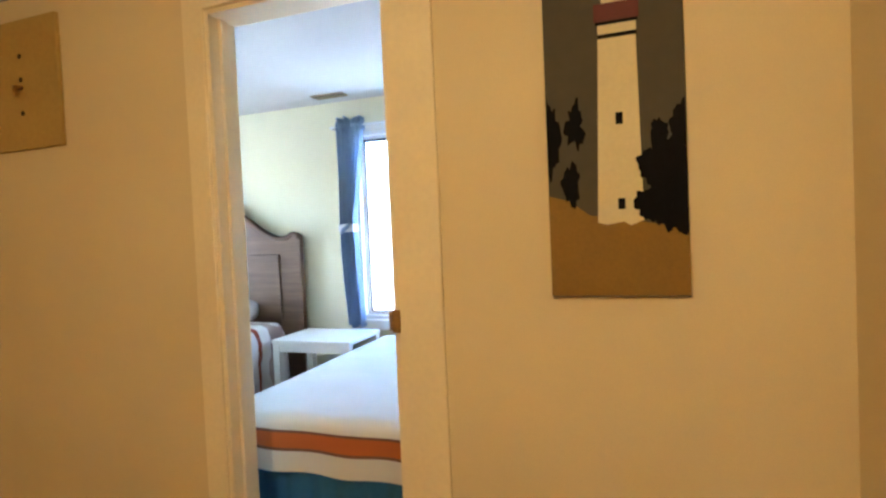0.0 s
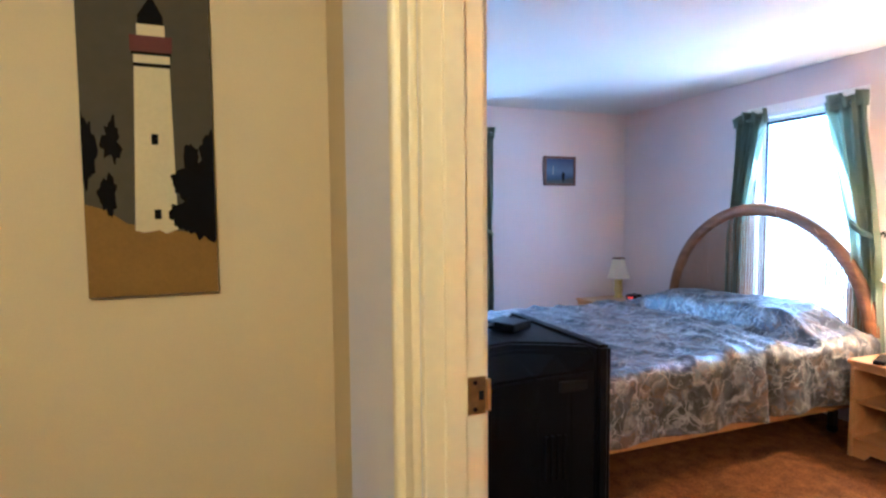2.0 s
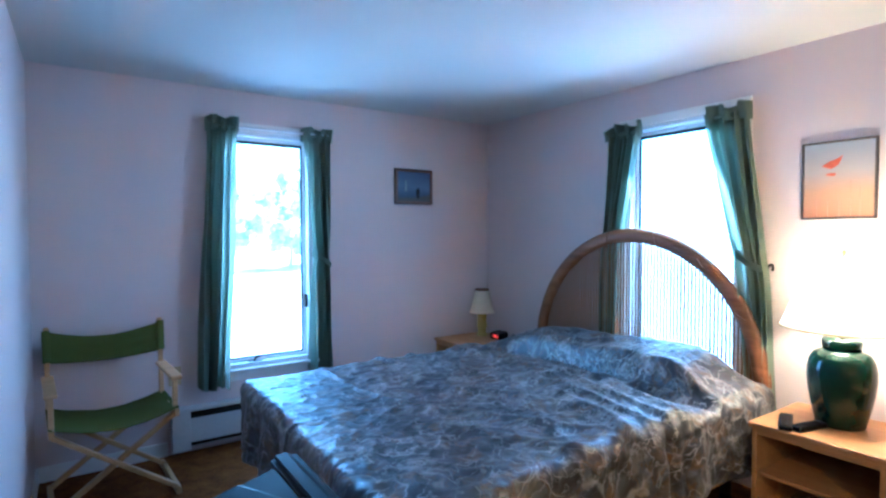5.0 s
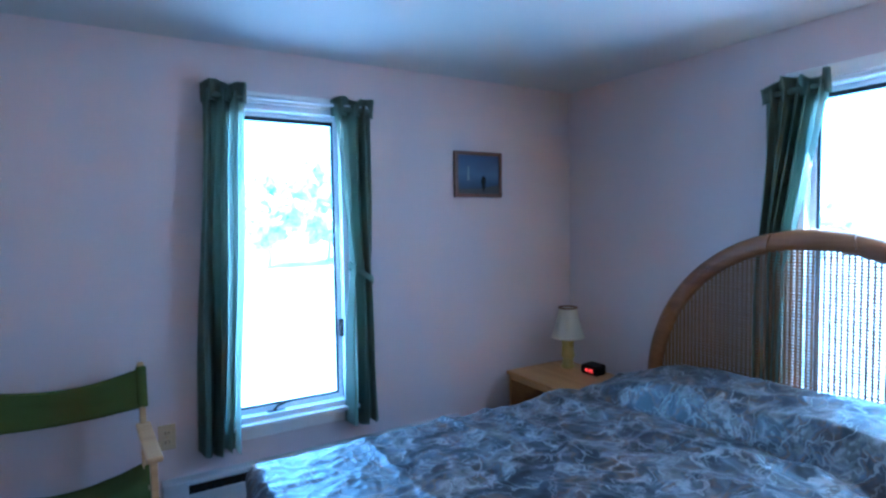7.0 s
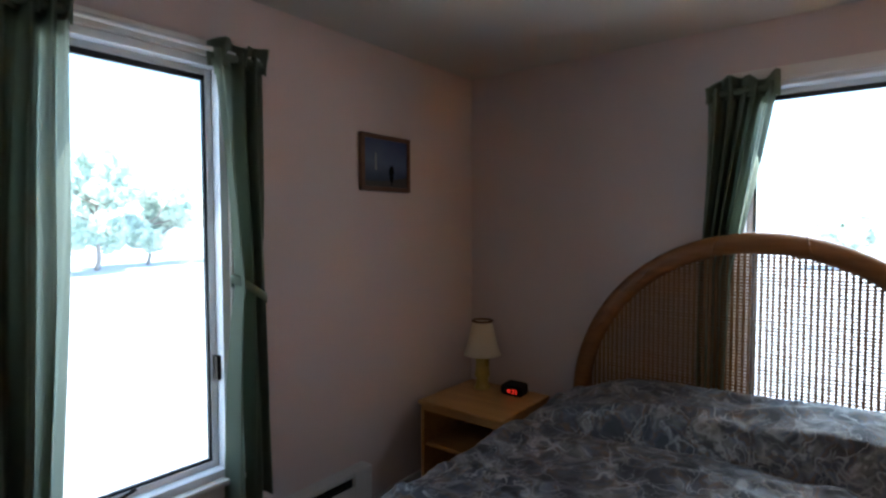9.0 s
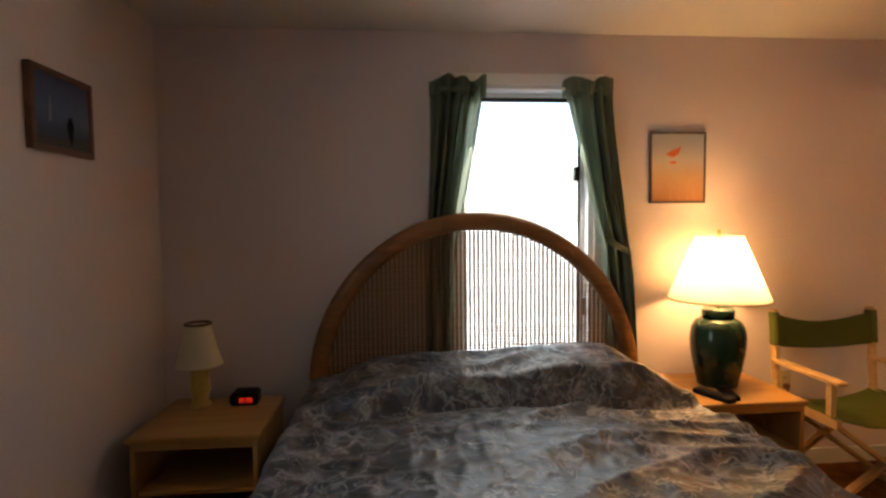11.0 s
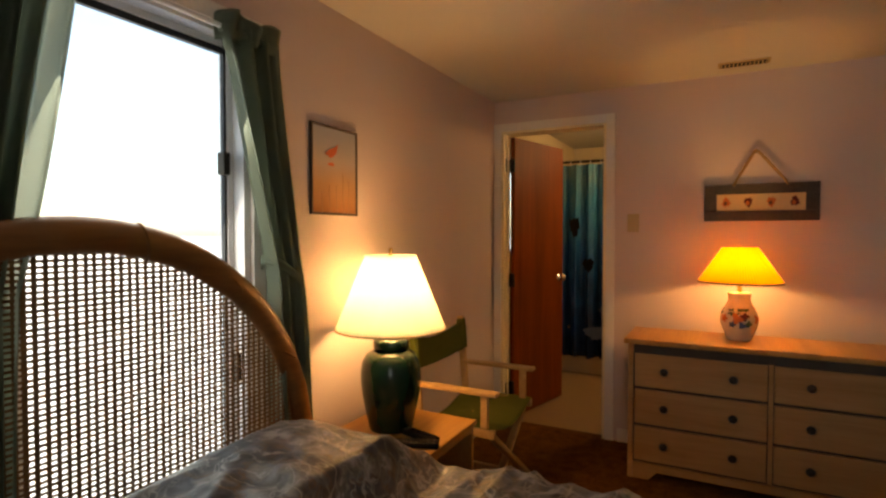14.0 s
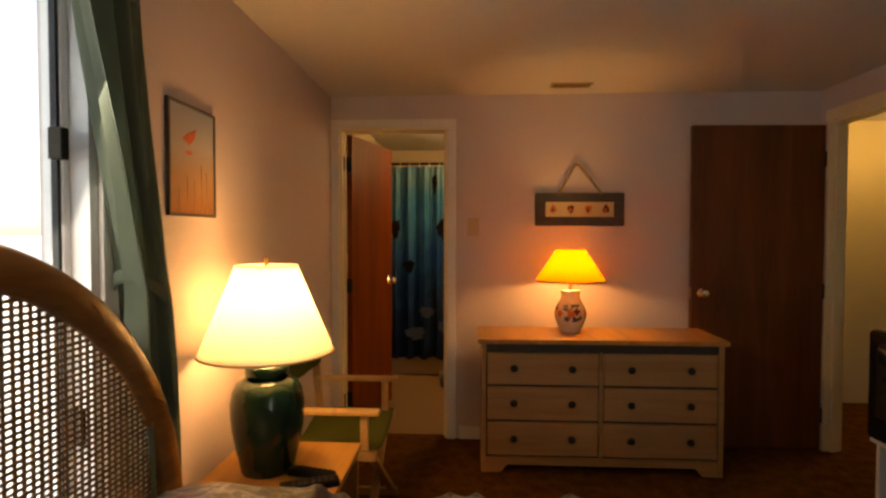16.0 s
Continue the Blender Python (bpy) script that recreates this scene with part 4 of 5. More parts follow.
part("box_frame", box(1.95, 3.925, 2.02, 3.46, 0.22, 0.30, 0.01), M_MATTRESS, bed)
part("side_rail", box(1.93, 3.925, 1.975, 2.0, 0.185, 0.245, 0.004), M_PINE, bed, "honey wood rail")
part("side_rail", box(1.93, 3.925, 3.48, 3.505, 0.185, 0.245, 0.004), M_PINE, bed, "honey wood rail")
part("foot_rail", box(1.905, 1.93, 1.975, 3.505, 0.185, 0.245, 0.004), M_PINE, bed, "honey wood rail")
for x, y in ((2.03, 2.07), (2.03, 3.41), (3.8, 2.07), (3.8, 3.41), (2.9, 2.74)):
    leg = part("leg", box(x - 0.02, x + 0.02, y - 0.02, y + 0.02, 0.05, 0.22, 0.003), M_DARKMETAL, bed)
    part("caster", lathe([(0, 0.022), (0.02, 0.022), (0.025, 0.01), (0.025, -0.01), (0.02, -0.022), (0, -0.022)], seg=16), M_BLACKPLASTIC, leg).matrix_local = pose(x, y, 0.026, 90)

DROP = 0.36


def spread_point(u, v):
    """The bedspread: flat over the top, falling at the foot and both sides, raised over the pillows."""
    a = -DROP + (BX1 - 0.02 - BX0 + DROP) * u
    b = -DROP + (BY1 - BY0 + 2 * DROP) * v
    W = BY1 - BY0
    da = max(0.0, -a)
    db = -b if b < 0 else (b - W if b > W else 0.0)
    sb = -1 if b < 0 else 1
    x, y = BX0 + max(a, 0.0), BY0 + min(max(b, 0.0), W)
    drop = math.hypot(da, db)
    r = 0.055
    arc = min(drop, r * 1.57)
    out = r * math.sin(arc / r) + 0.05 * max(0, drop - r * 1.57)
    down = r * (1 - math.cos(arc / r)) + max(0.0, drop - r * 1.57)
    q = Vector((a * 1.0, b * 1.0, 0.0))
    n1 = noise.noise(q * 7.5) + 0.5 * noise.noise(q * 17 + Vector((3, 1, 0)))
    n2 = noise.noise(Vector((a * 4.0 + b, b * 11.0, 5.0)))
    crinkle = 0.0045 * (max(0.0, 0.22 - abs(n1)) / 0.22) ** 2 + 0.004 * max(0.0, 0.2 - abs(n2)) / 0.2
    if drop > 0:
        ex, ey = -da / drop, sb * db / drop
        along = x * 1.0 + y * 1.0
        fold = 0.020 * math.sin(along * 17 + 1.3 * math.sin(along * 5)) * min(1, down / 0.18)
        x += ex * (out + fold + crinkle)
        y += ey * (out + fold + crinkle)
        if sb < 0 and da == 0:
            y -= min(1, down / 0.1) * (0.022 * math.exp(-((x - 2.99) / 0.03) ** 2) - 0.035 * math.exp(-((x - 3.06) / 0.022) ** 2) + 0.018 * math.exp(-((x - 3.12) / 0.03) ** 2))
    z = BTOP - min(down, DROP - 0.01) + crinkle * max(0.0, 1 - drop / 0.1)
    flat = max(0.0, 1 - drop / 0.06)
    # wrinkles: long soft ridges, mostly across the bed
    z += flat * (0.014 * noise.noise(Vector((x * 2.2, y * 1.1, 3.0))) + 0.026 * min(1, max(0, (x - BX0 - 0.15) / 0.8)) * (max(0, 0.20 - abs(noise.noise(Vector((x * 3.2 + y * 0.9, y * 1.0, 7.0))))) / 0.20) ** 1.6 + 0.003 * noise.noise(Vector((x * 12, y * 9, 1.0))))
    # folds drawn across the bed from its near side, dying out towards the middle
    for at, slant, high, wide in ((2.62, 0.34, 0.014, 0.030), (2.84, 0.28, 0.026, 0.032), (2.97, 0.22, 0.040, 0.034), (3.10, 0.16, 0.040, 0.030), (3.20, 0.13, 0.026, 0.024), (3.31, 0.08, 0.024, 0.024)):
        s = y - BY0
        bend = at + slant * s + 0.03 * math.sin(4 * s + at * 9)
        z += flat * high * math.exp(-math.hypot((x - bend) / (wide * (1 + 0.7 * s)), 0.25)) * math.exp(-((s - 0.12) / 0.72) ** 2)
    # pillows under the spread
    px = (x - 3.47) / 0.07
    rise = 1 / (1 + math.exp(-8.0 * px))
    back = 1 / (1 + math.exp((x - 3.90) / 0.02))
    ysoft = 1 / (1 + math.exp(-(y - 2.10) / 0.055)) * 1 / (1 + math.exp((y - 3.42) / 0.06))
    mid = 1.16 - 0.62 * (y - 2.12) / 1.35 - 0.05 * math.exp(-((y - 2.76) / 0.12) ** 2)
    sag = 0.86 + 0.14 * math.cos((x - 3.76) * 6.0)
    z += flat * 0.165 * rise * ysoft * mid * sag * (0.35 + 0.65 * back)
    z += flat * 0.014 * noise.noise(Vector((x * 6, y * 5, 9.0))) * rise
    z -= flat * 0.025 * math.exp(-((x - 3.43 - 0.03 * math.sin(y * 5)) / 0.03) ** 2)
    return (x, y, z)


part("bedspread", sheet(spread_point, 290, 250, 0.003), M_SPREAD, bed, "slate, brown and tan floral satin bedspread", True)


# ---- nightstands ----
def nightstand(label, at, turn, w=0.47, d=0.46, h=0.525):
    """An open-fronted nightstand; its front looks along its own -x."""
    n = thing("nightstand", label, "nightstand", "pair of bedside nightstands", at, turn)
    hw = w / 2
    part("top", box(-0.012, d, -hw - 0.012, hw + 0.012, h - 0.022, h, 0.006), M_PINE, n)
    part("side_panel", box(0.0, d, -hw, -hw + 0.018, 0, h - 0.022, 0.002), M_PINE, n)
    part("side_panel", box(0.0, d, hw - 0.018, hw, 0, h - 0.022, 0.002), M_PINE, n)
    part("back_panel", box(d - 0.008, d, -hw + 0.018, hw - 0.018, 0.03, h - 0.022), M_PINESHADED, n)
    part("shelf", box(0.02, d - 0.008, -hw + 0.018, hw - 0.018, 0.29, 0.306, 0.002), M_PINE, n)
    part("bottom_shelf", box(0.01, d - 0.008, -hw + 0.018, hw - 0.018, 0.085, 0.101, 0.002), M_PINE, n)
    k = [(-hw + 0.018, 0.085), (-hw + 0.018, 0), (-hw + 0.075, 0), (-hw + 0.105, 0.035), (hw - 0.105, 0.035), (hw - 0.075, 0), (hw - 0.018, 0), (hw - 0.018, 0.085)]
    part("plinth", plate(k, 0.012, 0.016, axis="x"), M_PINE, n)
    part("face_rail", box(0.002, 0.018, -hw + 0.018, hw - 0.018, h - 0.05, h - 0.022), M_PINE, n)
    return n


nightstand("honey pine open-shelved nightstand beside the bed and canvas chair", (3.575, 1.605, 0), 0)
nightstand("honey pine open-shelved nightstand in the room's corner", (3.455, 3.925, 0), 0)

# ---- lamps ----


def green_lamp(at):
    l = thing("table_lamp", "lit table lamp, dark green ceramic jar with cream shade", "lamp", at=at)
    part("base", lathe([(0, 0), (0.088, 0), (0.091, 0.008), (0.095, 0.03), (0.109, 0.09), (0.120, 0.15), (0.125, 0.20), (0.125, 0.24), (0.118, 0.28), (0.102, 0.309), (0.078, 0.324), (0.062, 0.329), (0, 0.33)], seg=64), M_GREENGLAZE, l, "glossy dark green ginger jar", True)
    part("lid", lathe([(0, 0.326), (0.066, 0.328), (0.074, 0.334), (0.074, 0.362), (0.066, 0.372), (0, 0.374)], seg=48), M_GREENGLAZE, l, smooth=True)
    part("neck", lathe([(0.012, 0.372), (0.012, 0.47), (0.018, 0.475), (0.018, 0.52), (0, 0.525)], seg=20), M_BRASS, l, smooth=True)
    bm = lathe([(0.228 - 0.122 * k / 12, 0.415 + 0.300 * k / 12) for k in range(13)], seg=72)
    bmesh.ops.solidify(bm, geom=bm.faces[:], thickness=0.002)
    sh = part("shade", bm, M_SHADE, l, "cream cloth shade glowing from within", True)
    part("shade_ring", tube([(0.228 * math.cos(a), 0.228 * math.sin(a), 0.415) for a in [2 * math.pi * i / 64 for i in range(65)]], 0.004, 6), M_SHADETRIM, sh)
    part("shade_ring", tube([(0.106 * math.cos(a), 0.106 * math.sin(a), 0.715) for a in [2 * math.pi * i / 48 for i in range(49)]], 0.003, 6), M_SHADE, sh)
    part("harp", tube([(0.0, 0.055 * math.sin(a) * 1.0, 0.47 + 0.125 * (1 - math.cos(a))) for a in [math.pi * i / 20 for i in range(21)]], 0.0025, 6), M_BRASS, l)
    part("spider", tube([(-0.105, 0, 0.713), (0, 0, 0.71), (0.105, 0, 0.713)], 0.002, 6), M_BRASS, l)
    part("finial", lathe([(0, 0.75), (0.007, 0.746), (0.009, 0.735), (0.005, 0.725), (0.008, 0.718), (0, 0.715)], seg=16), M_BRASS, l, smooth=True)


green_lamp((3.845, 1.608, 0.525))


def dresser_lamp(at):
    l = thing("table_lamp", "lit small lamp, painted ceramic vase with amber pleated shade", "lamp", at=at)
    part("base", lathe([(0, 0), (0.055, 0), (0.060, 0.008), (0.072, 0.04), (0.090, 0.085), (0.093, 0.115), (0.084, 0.155), (0.060, 0.192), (0.052, 0.215), (0.056, 0.245), (0.060, 0.252), (0, 0.254)], seg=56), M_OFFWHITE, l, "cream ceramic vase", True)
    for i, (a, z, s, m) in enumerate(((0.35, 0.12, 0.026, M_ORANGE), (0.75, 0.135, 0.020, M_RED), (0.1, 0.09, 0.016, M_BLUEPAINT), (0.62, 0.085, 0.019, M_BLUEPAINT), (0.95, 0.095, 0.015, M_LEAFPAINT), (0.0, 0.155, 0.017, M_LEAFPAINT), (0.5, 0.165, 0.017, M_LEAFPAINT), (0.85, 0.17, 0.015, M_LEAFPAINT), (-0.4, 0.12, 0.02, M_ORANGE), (1.5, 0.12, 0.02, M_ORANGE), (-0.8, 0.15, 0.016, M_LEAFPAINT))):
        ang = radians(62) + a

        def fn(u, v, ang=ang, z=z, s=s, i=i):
            t = 2 * math.pi * u
            k = s * v * (1 + 0.35 * math.cos((3 + i % 3) * t))
            zz = z + k * math.sin(t)
            rr = (0.0935 - 6.0 * max(0, zz - 0.112) ** 2 - 9.0 * max(0, 0.105 - zz) ** 2) + 0.0012
            aa = ang + k * math.cos(t) / rr
            return (rr * math.cos(aa), rr * math.sin(aa), zz)

        part("painted_flower", sheet(fn, 20, 3), m, l)
    part("neck", lathe([(0.012, 0.25), (0.012, 0.33), (0.018, 0.335), (0.018, 0.37), (0, 0.372)], seg=20), M_BRASS, l, smooth=True)
    n = 180
    bm = bmesh.new()
    lo, hi = [], []
    for i in range(n):
        a = 2 * math.pi * i / n
        p = 0.0022 * (1 if i % 2 else -1)
        lo.append(bm.verts.new(((0.203 + p) * math.cos(a), (0.203 + p) * math.sin(a), 0.312)))
        hi.append(bm.verts.new(((0.085 + p * 0.6) * math.cos(a), (0.085 + p * 0.6) * math.sin(a), 0.495)))
    for i in range(n):
        j = (i + 1) % n
        bm.faces.new((lo[i], lo[j], hi[j], hi[i]))
    sh = part("shade", bm, M_AMBERSHADE, l, "amber pleated paper shade glowing from within")
    part("shade_ring", tube([(0.204 * math.cos(a), 0.204 * math.sin(a), 0.311) for a in [2 * math.pi * i / 64 for i in range(65)]], 0.004, 6), M_BROWNFRAME, sh)
    bm = bmesh.new()
    for i in range(60):
        a = 2 * math.pi * i / 60
        box(0.2 * math.cos(a) - 0.004, 0.2 * math.cos(a) + 0.004, 0.2 * math.sin(a) - 0.004, 0.2 * math.sin(a) + 0.004, 0.300, 0.310, bm=bm)
    part("fringe", bm, M_SHADETRIM, sh)


dresser_lamp((2.54, 0.20, 0.765))


def small_lamp(at):
    l = thing("table_lamp", "unlit small lamp, yellow ceramic base with cream shade", "lamp", at=at)
    part("base", lathe([(0, 0), (0.042, 0), (0.044, 0.012), (0.034, 0.022), (0.034, 0.06), (0.044, 0.07), (0.040, 0.085), (0.036, 0.15), (0.042, 0.165), (0.030, 0.18), (0, 0.182)], seg=36), M_YELLOWCER, l, smooth=True)
    part("neck", lathe([(0.010, 0.18), (0.010, 0.24), (0, 0.241)], seg=16), M_BRASS, l)
    bm = lathe([(0.100 - 0.048 * (k / 10) ** 0.8, 0.185 + 0.018 * k) for k in range(11)], seg=48)
    bmesh.ops.solidify(bm, geom=bm.faces[:], thickness=0.002)
    sh = part("shade", bm, M_CLOTHSHADE, l, "cream cloth shade", True)
    part("shade_ring", tube([(0.053 * math.cos(a), 0.053 * math.sin(a), 0.366) for a in [2 * math.pi * i / 36 for i in range(37)]], 0.006, 8), M_BROWNFRAME, sh)


small_lamp((3.80, 4.02, 0.525))

# ---- things on the nightstands ----
clock = thing("alarm_clock", "small black alarm clock with red digits", "alarm clock", at=(3.81, 3.83, 0.525), turn=0)
part("body", loft([(-0.035, -0.062, 0.062, 0.0, 0.052), (0.055, -0.056, 0.056, 0.0, 0.060)]), M_BLACKPLASTIC, clock)
part("window", box(-0.0365, -0.035, -0.040, 0.040, 0.012, 0.042), M_SCREEN, clock)
SEG = {"0": "abcdef", "1": "bc", "2": "abdeg", "5": "acdfg"}
for i, ch in enumerate("1025"):
    y0 = 0.026 - i * 0.0165 - (0.004 if i > 1 else 0)
    for s, (ya, yb, za, zb) in {"a": (-0.010, 0, 0.034, 0.036), "b": (-0.011, -0.009, 0.027, 0.035), "c": (-0.011, -0.009, 0.018, 0.026), "d": (-0.010, 0, 0.017, 0.019), "e": (-0.001, 0.001, 0.018, 0.026), "f": (-0.001, 0.001, 0.027, 0.035), "g": (-0.010, 0, 0.0255, 0.0275)}.items():
        if s in SEG[ch]:
            part("digit_segment", box(-0.0375, -0.0366, y0 + ya, y0 + yb, za, zb), M_CLOCKRED, clock)


def remote(label, at, turn, length, width, buttons):
    r = thing("remote_control", label, "remote control", "remote controls on the nightstand", at, turn)
    part("body", box(-length / 2, length / 2, -width / 2, width / 2, 0, 0.022, 0.008, seg=3), M_BLACKPLASTIC, r, smooth=True)
    for i in range(7):
        for j in range(3):
            x, y = -length * 0.38 + i * length * 0.11, (j - 1) * width * 0.27
            part("button", box(x - 0.005, x + 0.005, y - 0.004, y + 0.004, 0.0215, 0.025, 0.001), buttons, r)


remote("black remote control with small dark buttons", (3.655, 1.740, 0.525), 22, 0.19, 0.05, M_KNOB)
remote("black remote control lying beside the lamp", (3.675, 1.660, 0.525), -14, 0.17, 0.048, M_BLACKPLASTIC)


# ---- director's chairs ----
def directors_chair(label, at, turn):
    """A folding chair facing its own -y: beech frame with canvas seat and back."""
    c = thing("directors_chair", label, "chair", "pair of canvas folding chairs", at, turn)
    hw = 0.262
    for s in (-1, 1):
        x = s * hw
        part("seat_rail", stick((x, -0.22, 0.425), (x, 0.20, 0.425), 0.024, 0.042, 0.004), M_BEECH, c)
        part("floor_rail", stick((x, -0.23, 0.022), (x, 0.21, 0.022), 0.024, 0.040, 0.006), M_BEECH, c)
        part("back_post", stick((x, 0.17, 0.44), (x, 0.205, 0.865), 0.024, 0.038, 0.006, up=(0, 1, 0)), M_BEECH, c)
        part("arm_post", stick((x, -0.17, 0.44), (x, -0.17, 0.60), 0.024, 0.034, 0.004, up=(0, 1, 0)), M_BEECH, c)
        part("armrest", box(x - 0.027, x + 0.027, -0.235, 0.19, 0.598, 0.618, 0.007), M_BEECH, c)
    for y in (-0.19, 0.16):
        for s in (-1, 1):
            off = 0.014 * s
            part("cross_leg", stick((s * hw, y + off, 0.415), (-s * hw, y + off, 0.035), 0.022, 0.036, 0.004, up=(0, 1, 0)), M_BEECH, c)
        part("bolt", lathe([(0, 0.03), (0.009, 0.028), (0.009, -0.028), (0, -0.03)], seg=12), M_DARKMETAL, c).matrix_local = pose(0, y, 0.225, 90)

    def seat(u, v):
        x = -hw - 0.012 + (2 * hw + 0.024) * u
        return (x, -0.215 + 0.40 * v, 0.452 - 0.045 * math.sin(math.pi * u) - 0.010 * math.sin(math.pi * u) * math.cos(math.pi * v * 2) + 0.004 * noise.noise(Vector((u * 9, v * 7, 2))))

    part("seat", sheet(seat, 28, 16, 0.003), M_OLIVE, c, "olive green canvas seat", True)

    def back(u, v):
        x = -hw - 0.020 + (2 * hw + 0.040) * u
        z = 0.685 + 0.165 * v
        sag = 0.058 * math.sin(math.pi * u)
        return (x, 0.172 + 0.035 * (z - 0.44) / 0.425 - 0.021 + 0.045 * math.sin(math.pi * u) + 0.004 * noise.noise(Vector((u * 8, v * 5, 4))), z - sag * (0.5 + 0.5 * v))

    part("back_canvas", sheet(back, 28, 12, 0.003), M_OLIVE, c, "olive green canvas back", True)
    for s in (-1, 1):
        part("canvas_sleeve", stick((s * hw, 0.188, 0.683), (s * hw, 0.204, 0.852), 0.034, 0.048, 0.012, up=(0, 1, 0)), M_OLIVE, c)
    return c


directors_chair("olive canvas folding chair with pale beech arms, beside the nightstand", (3.745, 0.985, 0), -90)
directors_chair("olive canvas folding chair with beech arms, near the window", (1.285, 3.92, 0), 4)

# ---- dresser ----
dr = thing("dresser", "limed oak six-drawer dresser with honey top and dark knobs", "dresser")
DX0, DX1, DY0, DY1 = 1.735, 3.075, 0.02, 0.425
part("top", box(DX0 - 0.02, DX1 + 0.02, DY0, DY1 + 0.025, 0.737, 0.765, 0.006), M_PINE, dr, "honey pine top")
# dark strip painting the shadow under the top's overhang
part("painted_shadow_rail", box(DX0 + 0.03, DX1 - 0.03, DY1 - 0.02, DY1 - 0.008, 0.685, 0.737), M_GAPSHADE, dr)
part("side_panel", box(DX0, DX0 + 0.028, DY0, DY1, 0, 0.737, 0.003), M_DRAWER, dr)
part("side_panel", box(DX1 - 0.028, DX1, DY0, DY1, 0, 0.737, 0.003), M_DRAWER, dr)
part("carcass", box(DX0 + 0.028, DX1 - 0.028, DY0 + 0.01, DY1 - 0.025, 0.075, 0.72), M_GAPSHADE, dr)
part("divider", box((DX0 + DX1) / 2 - 0.010, (DX0 + DX1) / 2 + 0.010, DY1 - 0.03, DY1 - 0.006, 0.09, 0.69), M_DRAWER, dr)
k = [(DX0 + 0.028, 0.088), (DX0 + 0.028, 0), (DX0 + 0.11, 0), (DX0 + 0.15, 0.045), (DX1 - 0.15, 0.045), (DX1 - 0.11, 0), (DX1 - 0.028, 0), (DX1 - 0.028, 0.088)]
part("plinth", plate(k, DY1 - 0.022, 0.016), M_DRAWER, dr)
part("plinth_moulding", box(DX0 + 0.028, DX1 - 0.028, DY1 - 0.006, DY1 + 0.004, 0.082, 0.092, 0.003), M_PINE, dr)
for row, (z0, z1) in enumerate(((0.503, 0.684), (0.302, 0.490), (0.100, 0.289))):
    for x0, x1 in ((DX0 + 0.034, (DX0 + DX1) / 2 - 0.014), ((DX0 + DX1) / 2 + 0.014, DX1 - 0.034)):
        d = part("drawer", box(x0, x1, DY1 - 0.024, DY1 - 0.002, z0, z1, 0.006), M_DRAWER, dr)
        for f in (0.24, 0.76):
            part("knob", lathe([(0, 0.030), (0.016, 0.028), (0.021, 0.019), (0.012, 0.010), (0.011, 0.0)], seg=18), M_KNOB, d, "dark round knob", True).matrix_local = pose(x0 + (x1 - x0) * f, DY1 - 0.002, (z0 + z1) / 2 + 0.004, -90)

# ---- television on its stand ----
tv = thing("television", "black tube television with a tapered back, switched off", "television", at=(0, 0, 0))
TX, TY0, TY1, TZ = 1.485, 1.125, 1.640, 0.512


def tv_shell(sections):
    """The tapered back: (x, low near y, low far y, top near y, top far y, bottom, top) sections joined along x."""
    bm = bmesh.new()
    rings = []
    for x, a0, a1, b0, b1, z0, z1 in sections:
        zm = z0 + (z1 - z0) * 0.86
        rings.append([bm.verts.new(q) for q in ((x, a0, z0), (x, a1, z0), (x, a1, zm), (x, b1, z1 - 0.02), (x, b1 - 0.03, z1), (x, b0 + 0.03, z1), (x, b0, z1 - 0.02), (x, a0, zm))])
    for a, c in zip(rings, rings[1:]):
        for k in range(8):
            bm.faces.new((a[k], a[(k + 1) % 8], c[(k + 1) % 8], c[k]))
    bm.faces.new(rings[0])
    bm.faces.new(rings[-1])
    bmesh.ops.recalc_face_normals(bm, faces=bm.faces[:])
    bmesh.ops.bevel(bm, geom=bm.edges[:], offset=0.008, segments=2, affect="EDGES")
    return bm


part("bezel", loft([(TX, TY0 + 0.012, TY1 - 0.012, TZ + 0.006, 0.955), (TX - 0.016, TY0, TY1, TZ, 0.962), (TX - 0.052, TY0, TY1, TZ, 0.962)]), M_BLACKPLASTIC, tv)
part("back_shell", tv_shell([(TX - 0.050, TY0 + 0.006, TY1 - 0.006, TY0 + 0.012, TY1 - 0.012, TZ + 0.004, 0.957), (TX - 0.13, TY0 + 0.012, TY1 - 0.012, TY0 + 0.075, TY1 - 0.05, TZ + 0.006, 0.955), (TX - 0.22, TY0 + 0.03, TY1 - 0.03, TY0 + 0.15, TY1 - 0.10, TZ + 0.01, 0.948), (TX - 0.32, TY0 + 0.07, TY1 - 0.07, TY0 + 0.20, TY1 - 0.15, TZ + 0.02, 0.925), (TX - 0.42, TY0 + 0.13, TY1 - 0.13, TY0 + 0.21, TY1 - 0.18, TZ + 0.05, 0.86)]), M_BLACKPLASTIC, tv)
part("screen", sheet(lambda u, v: (TX + 0.002 + 0.012 * math.sin(math.pi * u) * math.sin(math.pi * v), TY0 + 0.045 + (TY1 - TY0 - 0.09) * u, TZ + 0.085 + 0.32 * v), 16, 12, 0.003), M_SCREEN, tv, smooth=True)
bm = bmesh.new()
for i in range(7):
    box(TX - 0.20 + i * 0.018, TX - 0.192 + i * 0.018, TY0 + 0.012, TY0 + 0.030, TZ + 0.10, TZ + 0.22, bm=bm)
part("side_vents", bm, M_BLACKPLASTIC, tv)
part("side_grip", box(TX - 0.16, TX - 0.075, TY0 + 0.008, TY0 + 0.020, 0.845, 0.875, 0.004), M_SLOT, tv)
st = thing("tv_stand", "white laminate television stand with an open shelf", "stand")
